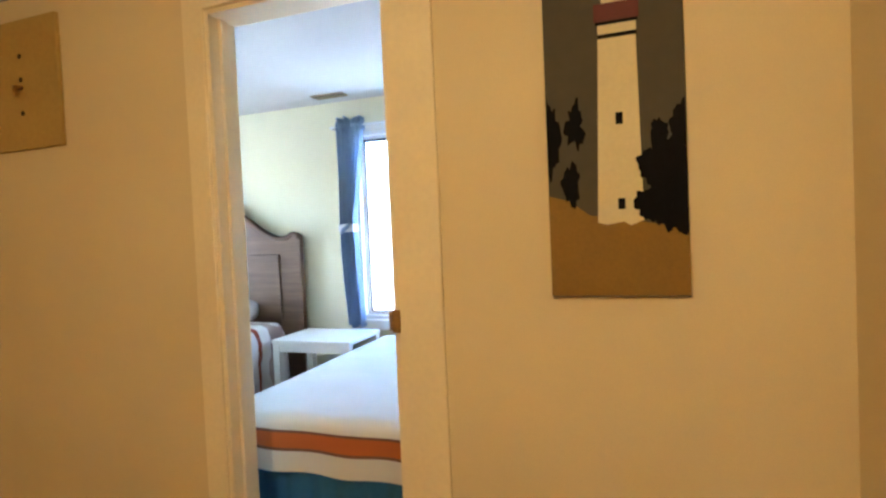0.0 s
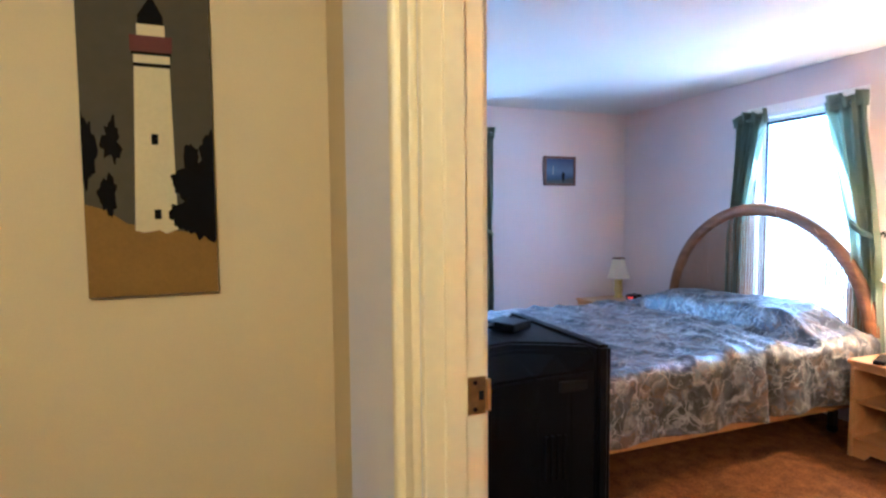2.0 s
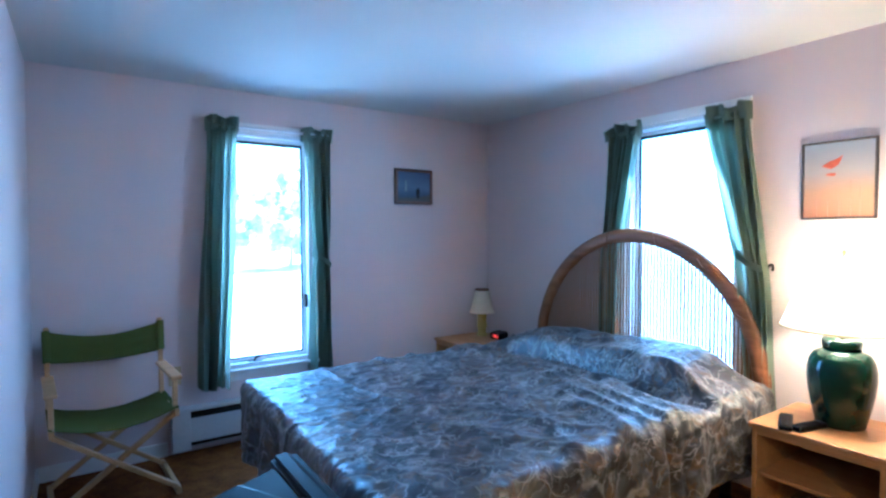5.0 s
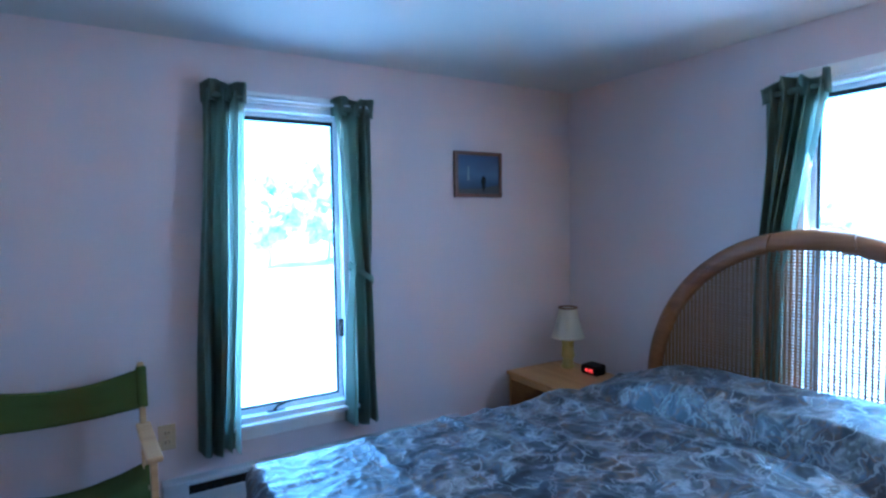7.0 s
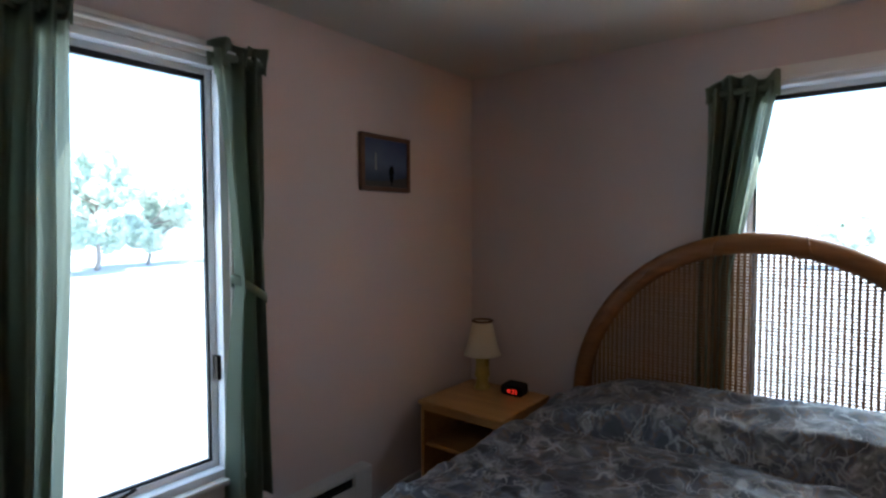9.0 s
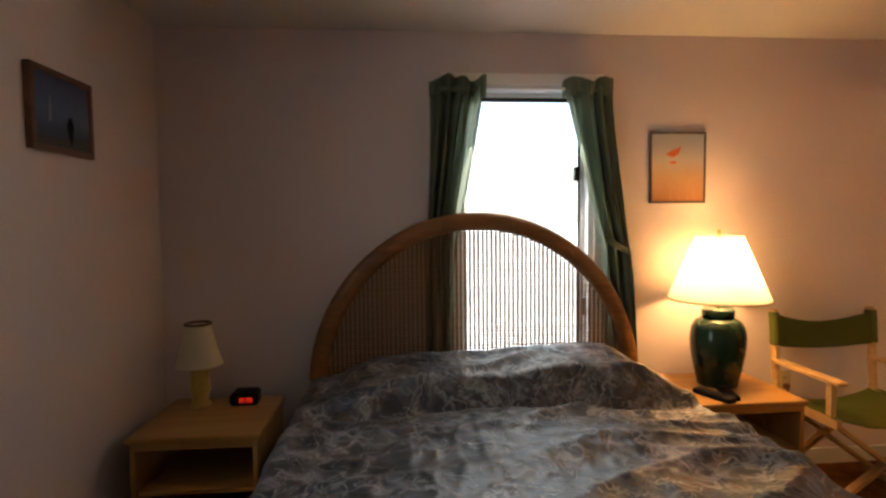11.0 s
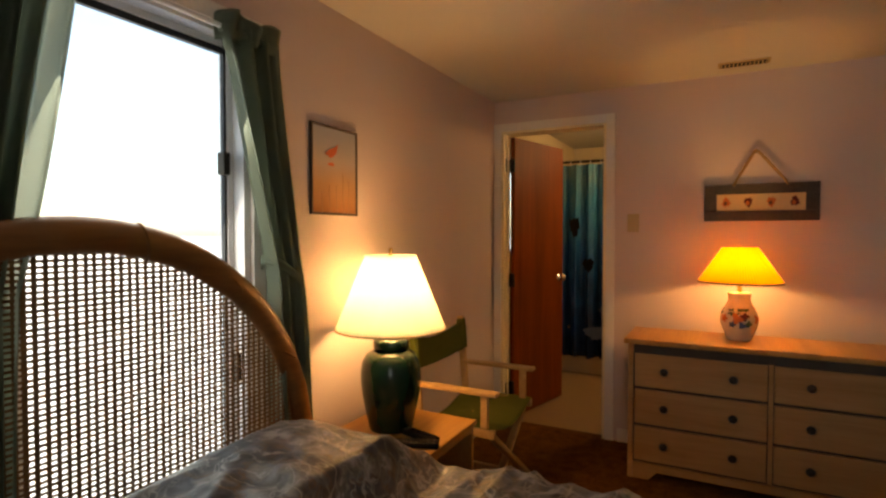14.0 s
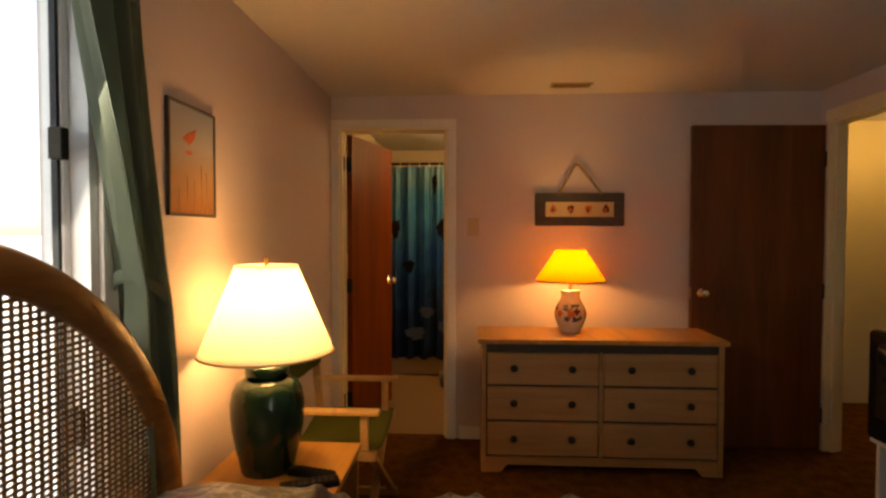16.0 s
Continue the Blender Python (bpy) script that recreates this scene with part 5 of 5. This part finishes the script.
part("top", box(1.0, 1.46, 1.12, 1.82, 0.488, 0.512, 0.004), M_STAND, st)
part("side_panel", box(1.02, 1.44, 1.13, 1.15, 0.0, 0.488, 0.003), M_STAND, st)
part("side_panel", box(1.02, 1.44, 1.79, 1.81, 0.0, 0.488, 0.003), M_STAND, st)
part("shelf", box(1.02, 1.44, 1.15, 1.79, 0.22, 0.24, 0.003), M_STAND, st)
part("back_panel", box(1.02, 1.03, 1.15, 1.79, 0.06, 0.488), M_STAND, st)
sb = thing("converter_box", "small black converter box with a grey cable on the television", "set-top box", at=(1.335, 1.45, 0.953), turn=28)
part("body", box(-0.05, 0.05, -0.055, 0.055, 0.0, 0.026, 0.006), M_BLACKPLASTIC, sb)
part("cable", tube([(-0.045, 0.02, 0.018), (-0.11, 0.045, 0.020), (-0.18, 0.075, -0.010), (-0.26, 0.10, -0.08), (-0.305, 0.12, -0.25), (-0.31, 0.12, -0.436)], 0.005, 8), M_GREYPLASTIC, sb, smooth=True)

# ---- heaters, outlets, switches ----


def baseboard_heater(label, pose_m, length):
    h = thing("baseboard_heater", label, "heater")
    h.matrix_world = pose_m
    part("back_plate", box(0, length, -0.006, 0.0, 0.03, 0.285), M_HEATER, h)
    part("top_cover", box(0, length, -0.065, -0.006, 0.262, 0.285, 0.006), M_HEATER, h)
    part("front_panel", box(0.0, length, -0.068, -0.060, 0.075, 0.222, 0.003), M_HEATER, h)
    # near-black filler: the shade behind the front panel, put in as colour
    part("inner_shadow", box(0.01, length - 0.01, -0.050, -0.010, 0.05, 0.258), M_SLOT, h)
    part("end_cap", box(-0.004, 0.10, -0.071, -0.001, 0.03, 0.288, 0.006), M_HEATER, h)
    part("end_cap", box(length - 0.10, length + 0.004, -0.071, -0.001, 0.03, 0.288, 0.006), M_HEATER, h)
    bm = bmesh.new()
    for i in range(int(length / 0.02)):
        box(0.105 + i * 0.02 * (length - 0.21) / length, 0.106 + i * 0.02 * (length - 0.21) / length, -0.054, -0.050, 0.225, 0.258, bm=bm)
    part("fins", bm, M_CHROME, h)
    return h


baseboard_heater("off-white electric baseboard heater under the window", pose(1.60, N_Y - 0.002, 0), 1.55)
baseboard_heater("small off-white baseboard heater in the bathroom", pose(E_X - 0.002, -0.90, 0, 0, 0, -90), 0.62)


def outlet(m, label="ivory double outlet plate on the wall"):
    o = thing("wall_outlet", label, "outlet")
    o.matrix_world = m
    part("plate", box(-0.036, 0.036, -0.006, 0, -0.058, 0.058, 0.003), M_IVORY, o)
    for z in (-0.021, 0.021):
        s = part("socket", box(-0.017, 0.017, -0.009, -0.006, z - 0.014, z + 0.014, 0.002), M_IVORY, o)
        for x in (-0.007, 0.007):
            part("slot", box(x - 0.0015, x + 0.0015, -0.0096, -0.009, z - 0.005, z + 0.006), M_SLOT, s)
    part("screw", lathe([(0, 0.001), (0.003, 0.001), (0.003, 0)], seg=8), M_BRASS, o).matrix_local = pose(0, -0.006, 0, 90)
    return o


outlet(pose(1.625, N_Y - 0.0005, 0.48))
oe = outlet(pose(E_X - 0.0005, 1.10, 0.455, 0, 0, -90), "ivory double outlet plate with a brown plug")
part("plug", box(-0.014, 0.014, -0.034, -0.009, -0.036, -0.006, 0.005), M_BROWNFRAME, oe, "brown plug")
part("cord", tube([(0, -0.03, -0.022), (-0.01, -0.04, -0.10), (-0.06, -0.03, -0.22), (-0.16, -0.02, -0.30), (-0.25, -0.016, -0.33)], 0.004, 8), M_BROWNFRAME, oe, smooth=True)
sw = thing("light_switch", "ivory toggle light switch plate on the wall", "light switch")
sw.matrix_world = pose(3.124, S_Y + 0.0005, 1.40, 0, 0, 180)
part("plate", box(-0.036, 0.036, -0.006, 0, -0.058, 0.058, 0.003), M_IVORY, sw)
part("toggle", box(-0.005, 0.005, -0.016, -0.006, -0.004, 0.012, 0.002), M_IVORY, sw)

# ---- pictures ----
p = thing("wall_picture", "unframed lighthouse painting with grey sky and ochre dune", "painting")
LX0, LX1, LZ0, LZ1, LY = 0.150, 0.490, 1.080, 1.990, HN_Y - 0.022
part("canvas", box(LX0, LX1, LY, HN_Y - 0.001, LZ0, LZ1, 0.003), M_GREYSKY, p)
lx = lambda q: LX0 + q / 194 * 0.34
lz = lambda q: LZ0 + (506 - q) * 0.001754
part("dune", plate([(LX0, lz(504)), (LX1, lz(504)), (LX1, lz(412)), (lx(160), lz(402)), (lx(130), lz(397)), (lx(60), lz(385)), (lx(30), lz(362)), (LX0, lz(353))], LY - 0.0012, 0.001), M_DUNE, p)
on_canvas = lambda outline: [(min(max(a, LX0 + 0.0006), LX1 - 0.0006), z) for a, z in outline]
part("left_bush", plate(on_canvas(blob(lx(6), lz(268), 0.024, 0.095, 4, 0.3)), LY - 0.0016, 0.001), M_BLACKPAINT, p)
part("left_bush", plate(blob(lx(42), lz(252), 0.023, 0.055, 5, 0.45), LY - 0.0016, 0.001), M_BLACKPAINT, p)
part("left_bush", plate(blob(lx(34), lz(338), 0.022, 0.055, 6, 0.3), LY - 0.0016, 0.001), M_BLACKPAINT, p)
part("tower", plate([(lx(71), lz(396)), (lx(84), lz(400)), (lx(107), lz(396)), (lx(117), lz(402)), (lx(135), lz(395)), (lx(131), lz(125)), (lx(79), lz(125))], LY - 0.0022, 0.001), M_TOWER, p)
part("right_bush", plate(on_canvas(blob(lx(166), lz(338), 0.046, 0.115, 8, 0.28, 70)), LY - 0.0028, 0.001), M_BLACKPAINT, p)
for i, (q, r, w, h) in enumerate(((158, 272, 0.020, 0.034), (188, 262, 0.026, 0.052), (142, 372, 0.034, 0.040), (182, 330, 0.040, 0.090), (148, 318, 0.034, 0.046), (186, 392, 0.036, 0.040))):
    part("right_bush", plate(on_canvas(blob(lx(q), lz(r), w, h, 18 + i, 0.22, 60)), LY - 0.0030 - 0.0002 * i, 0.001), M_BLACKPAINT, p)
part("right_bush", plate([(lx(164), lz(412)), (lx(172), lz(412)), (lx(168), lz(350))], LY - 0.0026, 0.001), M_BLACKPAINT, p)
for i, (x0, x1, z0, z1, m) in enumerate(((79, 132, 130, 124, M_BLACKPAINT), (79, 132, 124, 111, M_TOWER), (76, 134, 111, 106, M_BLACKPAINT), (74, 136, 106, 80, M_RED), (85, 126, 80, 62, M_TOWER), (87, 124, 62, 50, M_BLACKPAINT), (100, 110, 255, 238, M_BLACKPAINT), (100, 110, 378, 362, M_BLACKPAINT))):
    part("painted_band", plate([(lx(x0), lz(z0)), (lx(x1), lz(z0)), (lx(x1), lz(z1)), (lx(x0), lz(z1))], LY - 0.0034 - 0.0003 * (i % 2), 0.001), m, p)
part("painted_band", plate([(lx(86), lz(50)), (lx(125), lz(50)), (lx(112), lz(24)), (lx(106), lz(10)), (lx(102), lz(24))], LY - 0.0034, 0.001), M_BLACKPAINT, p)

b = thing("wall_picture", "thin taupe-framed sunset print with a coral shape over reeds", "picture")
by0, by1, bz0, bz1, bx = 1.560, 1.857, 1.408, 1.770, E_X - 0.014
part("print", box(bx + 0.004, E_X - 0.001, by0 + 0.006, by1 - 0.006, bz0 + 0.006, bz1 - 0.006), M_SUNSET, b)
for q in ((by0, by0 + 0.010, bz0, bz1), (by1 - 0.010, by1, bz0, bz1), (by0 + 0.010, by1 - 0.010, bz1 - 0.010, bz1), (by0 + 0.010, by1 - 0.010, bz0, bz0 + 0.010)):
    part("frame", box(bx, E_X - 0.001, *q, 0.002), M_TAUPE, b)
part("coral_shape", plate([(1.775, 1.655), (1.735, 1.640), (1.705, 1.66), (1.690, 1.70), (1.715, 1.685), (1.745, 1.675)], bx + 0.0025, 0.001, "x"), M_CORAL, b)
for y, z in ((1.62, 1.56), (1.655, 1.585), (1.70, 1.53), (1.745, 1.54), (1.79, 1.50)):
    part("reed", plate([(y, 1.42), (y + 0.002, 1.42), (y + 0.004, z), (y + 0.002, z)], bx + 0.0025, 0.001, "x"), M_PALEREED, b)
part("coral_shape", plate(blob(1.735, 1.615, 0.02, 0.007, 3, 0.2), bx + 0.0025, 0.001, "x"), M_CORAL, b)

s = thing("wall_picture", "small wood-framed dark blue seascape picture", "picture")
sx0, sx1, sz0, sz1, sy = 3.151, 3.486, 1.566, 1.835, N_Y - 0.024
part("print", box(sx0 + 0.01, sx1 - 0.01, sy + 0.006, N_Y - 0.001, sz0 + 0.01, sz1 - 0.01), M_SEA, s)
for q in ((sx0, sx0 + 0.022, sz0, sz1), (sx1 - 0.022, sx1, sz0, sz1), (sx0 + 0.022, sx1 - 0.022, sz1 - 0.022, sz1), (sx0 + 0.022, sx1 - 0.022, sz0, sz0 + 0.022)):
    part("frame", box(q[0], q[1], sy, N_Y - 0.001, q[2], q[3], 0.004), M_BROWNFRAME, s)
part("shore", plate([(sx0 + 0.022, sz0 + 0.022), (sx1 - 0.022, sz0 + 0.022), (sx1 - 0.022, sz0 + 0.075), (sx0 + 0.16, sz0 + 0.05), (sx0 + 0.022, sz0 + 0.045)], sy + 0.004, 0.001), M_GREYFRAME, s)
part("dark_shape", plate(blob(sx0 + 0.20, sz0 + 0.085, 0.016, 0.045, 2, 0.25), sy + 0.003, 0.001), M_BLACKPAINT, s)
part("pale_shape", plate([(sx0 + 0.085, sz0 + 0.10), (sx0 + 0.10, sz0 + 0.10), (sx0 + 0.097, sz0 + 0.18), (sx0 + 0.088, sz0 + 0.18)], sy + 0.003, 0.001), M_GREYPLASTIC, s)

g = thing("wall_sign", "weathered grey framed shell sign hanging on jute rope", "wall sign")
gx0, gx1, gz0, gz1, gy = 2.157, 2.722, 1.406, 1.618, S_Y + 0.024
for q in ((gx0, gx1, gz0, gz0 + 0.058), (gx0, gx1, gz1 - 0.058, gz1), (gx0, gx0 + 0.065, gz0 + 0.058, gz1 - 0.058), (gx1 - 0.065, gx1, gz0 + 0.058, gz1 - 0.058)):
    part("frame", box(q[0], q[1], S_Y + 0.001, gy, q[2], q[3], 0.004), M_GREYFRAME, g)
part("panel", box(gx0 + 0.06, gx1 - 0.06, S_Y + 0.001, gy - 0.008, gz0 + 0.055, gz1 - 0.055), M_PANEL, g)
for i in range(4):
    cx = gx0 + 0.115 + i * 0.112
    part("painted_shell", plate(blob(cx, (gz0 + gz1) / 2 + 0.002, 0.020, 0.026, 30 + i, 0.35), gy - 0.0075, 0.001), (M_RED, M_ORANGE)[i % 2], g)
    part("painted_shell", plate(blob(cx + 0.004, (gz0 + gz1) / 2 - 0.004, 0.009, 0.012, 40 + i, 0.3), gy - 0.0062, 0.001), (M_ORANGE, M_BROWNFRAME)[i % 2], g)
part("rope", tube([(gx0 + 0.15, gy - 0.004, gz1 - 0.01), (gx0 + 0.16, gy, gz1 + 0.012), (2.445, gy - 0.008, 1.795), (2.46, gy - 0.006, 1.805), (2.472, gy - 0.008, 1.795), (gx1 - 0.16, gy, gz1 + 0.012), (gx1 - 0.15, gy - 0.004, gz1 - 0.01)], 0.008, 8), M_ROPE, g)
part("nail", lathe([(0, 0.02), (0.006, 0.02), (0.006, 0.0)], seg=10), M_DARKMETAL, g).matrix_local = pose(2.46, S_Y, 1.797, -90)

h = thing("key_board", "ochre wooden board with a brass hook and screws", "key rack")
part("board", box(-2.20, -1.66, HN_Y - 0.018, HN_Y - 0.001, 1.66, 2.16, 0.004), M_KEYBOARD, h)
part("hook", tube([(-1.86, HN_Y - 0.02, 1.90), (-1.86, HN_Y - 0.045, 1.895), (-1.855, HN_Y - 0.052, 1.875), (-1.85, HN_Y - 0.045, 1.86)], 0.009, 8), M_BRASS, h, smooth=True)
for z in (2.02, 1.93, 1.80):
    part("screw", lathe([(0, 0.003), (0.009, 0.002), (0.010, 0)], seg=12), M_DARKMETAL, h).matrix_local = pose(-1.865, HN_Y - 0.018, z, 90)

# ---- bathroom ----
cur = thing("shower_curtain", "blue ocean-patterned shower curtain with dark shapes", "shower curtain")
CY = -1.60
part("cloth", sheet(lambda u, v: (2.9 + 1.14 * u, CY + 0.048 * math.sin(u * 46 + 1.1 * math.sin(u * 9)) * (0.5 + 0.5 * v) + 0.012 * math.sin(u * 131), 1.985 - 1.815 * v + 0.006 * math.sin(u * 40) * v), 220, 24, 0.002), M_SHOWER, cur, smooth=True)
for i in range(12):
    x = 2.98 + 0.092 * i
    part("ring", tube([(x, CY + 0.018 * math.cos(a), 2.0 + 0.022 * math.sin(a)) for a in [2 * math.pi * k / 14 for k in range(15)]], 0.003, 6), M_WINFRAME, cur)
for x, z, rx, rz in ((3.48, 1.82, 0.022, 0.09), (3.40, 1.40, 0.055, 0.10), (3.85, 1.40, 0.045, 0.09), (3.72, 1.05, 0.05, 0.06), (3.55, 0.62, 0.07, 0.05), (3.38, 0.48, 0.06, 0.07), (3.66, 0.42, 0.09, 0.06)):
    part("dark_shape", plate(blob(x, z, rx, rz, int(x * 100 + z * 10), 0.3), CY + 0.056, 0.001), M_BLUEPAINT if z < 0.9 else M_BLACKPAINT, cur)
rod = thing("shower_rod", "dark bronze shower curtain rod", "curtain rod")
part("rod", tube([(2.12, CY, 2.012), (E_X, CY, 2.012)], 0.013, 12), M_DARKMETAL, rod, smooth=True)
tub = thing("bathtub", "almond enamel bathtub behind the shower curtain", "bathtub")
part("apron", box(2.122, E_X - 0.002, -1.73, -1.66, 0, 0.42, 0.012), M_TUB, tub)
part("rim", box(2.122, E_X - 0.002, -2.348, -1.65, 0.42, 0.45, 0.012), M_TUB, tub)
mat = thing("waste_basket", "small grey plastic waste basket on the vinyl floor", "waste basket", at=(3.33, -1.30, -0.002))
bm = lathe([(0, 0.005), (0.075, 0.0), (0.078, 0.0), (0.095, 0.12), (0.090, 0.12), (0.073, 0.01)], seg=28)
part("bucket", bm, M_GREYPLASTIC, mat, smooth=True)


def dome_light(at, label):
    d = thing("ceiling_light", label, "ceiling light", at=at)
    part("canopy", lathe([(0, 0.0), (0.13, 0.0), (0.135, -0.012), (0.125, -0.024), (0, -0.024)], seg=36), M_BRASS, d, smooth=True)
    g = part("glass_dome", lathe([(0.118, -0.022), (0.115, -0.05), (0.09, -0.085), (0.05, -0.105), (0, -0.11)], seg=36), M_OPAL, d, "lit opal glass dome", True)
    g.visible_shadow = False
    return d


dome_light((2.95, -1.15, CEIL), "lit opal glass dome light on the bathroom ceiling")
dome_light((0.02, -0.45, CEIL), "lit opal glass dome light on the hall ceiling")

# ---- yellow bedroom ----
y1 = thing("bed", "single bed with carved brown headboard and striped spread", "bed")
hb = []
for i in range(61):
    k = i / 60
    x = -3.38 + 1.42 * k
    d = abs(x + 2.67) / 0.71
    z = 1.29 + (0.25 * (0.5 + 0.5 * math.cos(math.pi * min(1, d / 0.78))) if d < 0.78 else 0.0) + (0.03 * math.sin((d - 0.85) / 0.15 * math.pi) if d > 0.85 else 0)
    hb.append((x, z))
part("headboard", plate([(-3.38, 0.2)] + hb + [(-1.96, 0.2)], 3.665, 0.05), M_HEADBOARD, y1, "carved brown wooden headboard")
part("headboard_moulding", tube([(x, 3.662, z - 0.012) for x, z in hb], 0.018, 8), M_HEADBOARD, y1, smooth=True)
part("headboard_panel", box(-3.2, -2.14, 3.652, 3.668, 0.55, 1.16, 0.008), M_HEADBOARD, y1)
part("mattress", box(-3.30, -2.10, 1.98, 3.65, 0.25, 0.60, 0.05, seg=3), M_PILLOW, y1, smooth=True)


def striped(u, v):
    x, z = -3.33 + 1.36 * u, 0.665
    e = max(0, (u - 0.90) / 0.10)
    if e > 0:
        x = -3.33 + 1.36 * 0.90 + 0.075 * math.sin(min(1, e * 2) * math.pi / 2) + 0.02 * math.sin(v * 20) * e
        z = 0.665 - 0.55 * max(0, e - 0.12)
    return (x, 1.92 + 1.62 * v, z + 0.02 * noise.noise(Vector((u * 5, v * 6, 5))))


part("striped_spread", sheet(striped, 60, 40, 0.006), M_SERAPE, y1, "white spread with rust and grey stripes", True)
pl = thing("pillow", "white cotton pillow at the carved headboard", "pillow", at=(-2.66, 3.48, 0.72))
part("cushion", box(-0.36, 0.36, -0.15, 0.15, -0.045, 0.10, 0.07, seg=5), M_PILLOW, pl, smooth=True)

y2 = thing("bed", "bed with white quilt, orange band and blue skirt", "bed")
part("mattress", box(-1.26, -0.20, 2.14, 3.70, 0.20, 0.53, 0.05, seg=3), M_PILLOW, y2, smooth=True)


def quilt(u, v):
    D = 0.30
    a, b = -D + (1.10 + 2 * D) * u, -D + (1.58 + D) * v
    da = -a if a < 0 else (a - 1.10 if a > 1.10 else 0)
    sa = -1 if a < 0 else 1
    db = max(0, -b)
    x, y = -1.29 + min(max(a, 0), 1.10), 2.11 + max(b, 0)
    dr_ = math.hypot(da, db)
    r = 0.05
    arc = min(dr_, r * 1.57)
    if dr_ > 0:
        o = r * math.sin(arc / r) + 0.012 * math.sin((x + y) * 19) * min(1, dr_ / 0.2)
        x += sa * da / dr_ * o
        y -= db / dr_ * o
    z = 0.56 - r * (1 - math.cos(arc / r)) - max(0, dr_ - r * 1.57)
    return (x, y, max(0.335, z) + 0.010 * noise.noise(Vector((x * 5, y * 4, 2))) * (1 if dr_ == 0 else 0.3))


part("quilt", sheet(quilt, 80, 80, 0.008), M_WHITEQUILT, y2, "white quilt with an orange band", True)
part("skirt", sheet(lambda u, v: ((-1.27 + 1.06 * u, 2.115 + 0.012 * math.sin(u * 60), 0.36 * (1 - v) + 0.005)), 60, 4, 0.004), M_BLUESKIRT, y2, "blue bed skirt", True)
part("skirt", sheet(lambda u, v: ((-1.27 + 0.012 * math.sin(u * 80), 2.12 + 1.5 * u, 0.36 * (1 - v) + 0.005)), 60, 4, 0.004), M_BLUESKIRT, y2, "blue bed skirt", True)

t = thing("side_table", "small white painted wooden table between the beds", "table")
part("tabletop", box(-1.90, -1.32, 3.20, 3.64, 0.585, 0.61, 0.005), M_WHITEWOOD, t)
for x, y in ((-1.87, 3.23), (-1.35, 3.23), (-1.87, 3.61), (-1.35, 3.61)):
    part("leg", box(x - 0.025, x + 0.025, y - 0.025, y + 0.025, 0, 0.585, 0.004), M_WHITEWOOD, t)
part("apron", box(-1.85, -1.37, 3.215, 3.235, 0.53, 0.585), M_WHITEWOOD, t)
part("apron", box(-1.88, -1.86, 3.25, 3.59, 0.53, 0.585), M_WHITEWOOD, t)
sl = thing("slipper", "white cloth slipper on the carpet", "slipper", at=(-1.02, 1.98, 0.0), turn=20)
part("upper", box(-0.12, 0.12, -0.045, 0.045, 0, 0.06, 0.025, seg=4), M_PILLOW, sl, smooth=True)


# ---- outdoors ----
def tree(label, at, height, seed):
    rnd = random.Random(seed)
    t = thing("tree", label, "tree", "trees outdoors", at)
    tr = [(0.1 * math.sin(k * 1.3), 0.1 * math.cos(k), k * height * 0.09) for k in range(8)]
    bm = bmesh.new()
    rings = []
    for i, q in enumerate(tr):
        r = height * 0.022 * (1 - i / 9)
        rings.append([bm.verts.new((q[0] + r * math.cos(a), q[1] + r * math.sin(a), q[2])) for a in [2 * math.pi * k / 10 for k in range(10)]])
    for a, c in zip(rings, rings[1:]):
        for k in range(10):
            bm.faces.new((a[k], a[(k + 1) % 10], c[(k + 1) % 10], c[k]))
    part("trunk", bm, M_BARK, t)
    clumps = []
    for i in range(9):
        a = rnd.uniform(0, 6.28)
        z0 = height * rnd.uniform(0.25, 0.6)
        L = height * rnd.uniform(0.18, 0.36)
        end = (L * math.cos(a), L * math.sin(a), z0 + L * rnd.uniform(0.3, 0.9))
        part("limb", tube([(0, 0, z0), (end[0] * 0.5, end[1] * 0.5, z0 + (end[2] - z0) * 0.35), end], height * 0.007, 6), M_BARK, t)
        clumps.append(end)
    clumps += [(rnd.uniform(-1, 1) * height * 0.2, rnd.uniform(-1, 1) * height * 0.2, height * rnd.uniform(0.22, 0.95)) for _ in range(22)]
    vs, fs = [], []
    for c in clumps:
        R = height * rnd.uniform(0.07, 0.14)
        for _ in range(240):
            d = Vector((rnd.gauss(0, 1), rnd.gauss(0, 1), rnd.gauss(0, 0.8)))
            d = d.normalized() * R * rnd.random() ** 0.4
            o = Vector(c) + d
            e1 = Vector((rnd.gauss(0, 1), rnd.gauss(0, 1), rnd.gauss(0, 1))).normalized() * 0.19
            e2 = e1.cross(Vector((rnd.gauss(0, 1), rnd.gauss(0, 1), rnd.gauss(0, 1)))).normalized() * 0.11
            n = len(vs)
            vs += [o - e1, o + e2, o + e1, o - e2]
            fs.append((n, n + 1, n + 2, n + 3))
    me = bpy.data.meshes.new("crown")
    me.from_pydata([tuple(q) for q in vs], [], fs)
    me.materials.append(M_LEAF)
    cr = new("crown", me)
    cr.parent = t
    return t


for i, (x, y, hgt) in enumerate(((7.0, 27, 5.0), (10.5, 29, 5.5), (13.5, 31, 5.0), (2.0, 33, 4.5), (27, 8, 3.0), (30, 3, 2.8), (29, 14, 3.0), (-8, 30, 5.0))):
    tree("leafy broad-crowned tree on the sandy ground", (x, y, -0.63), hgt, 50 + i)
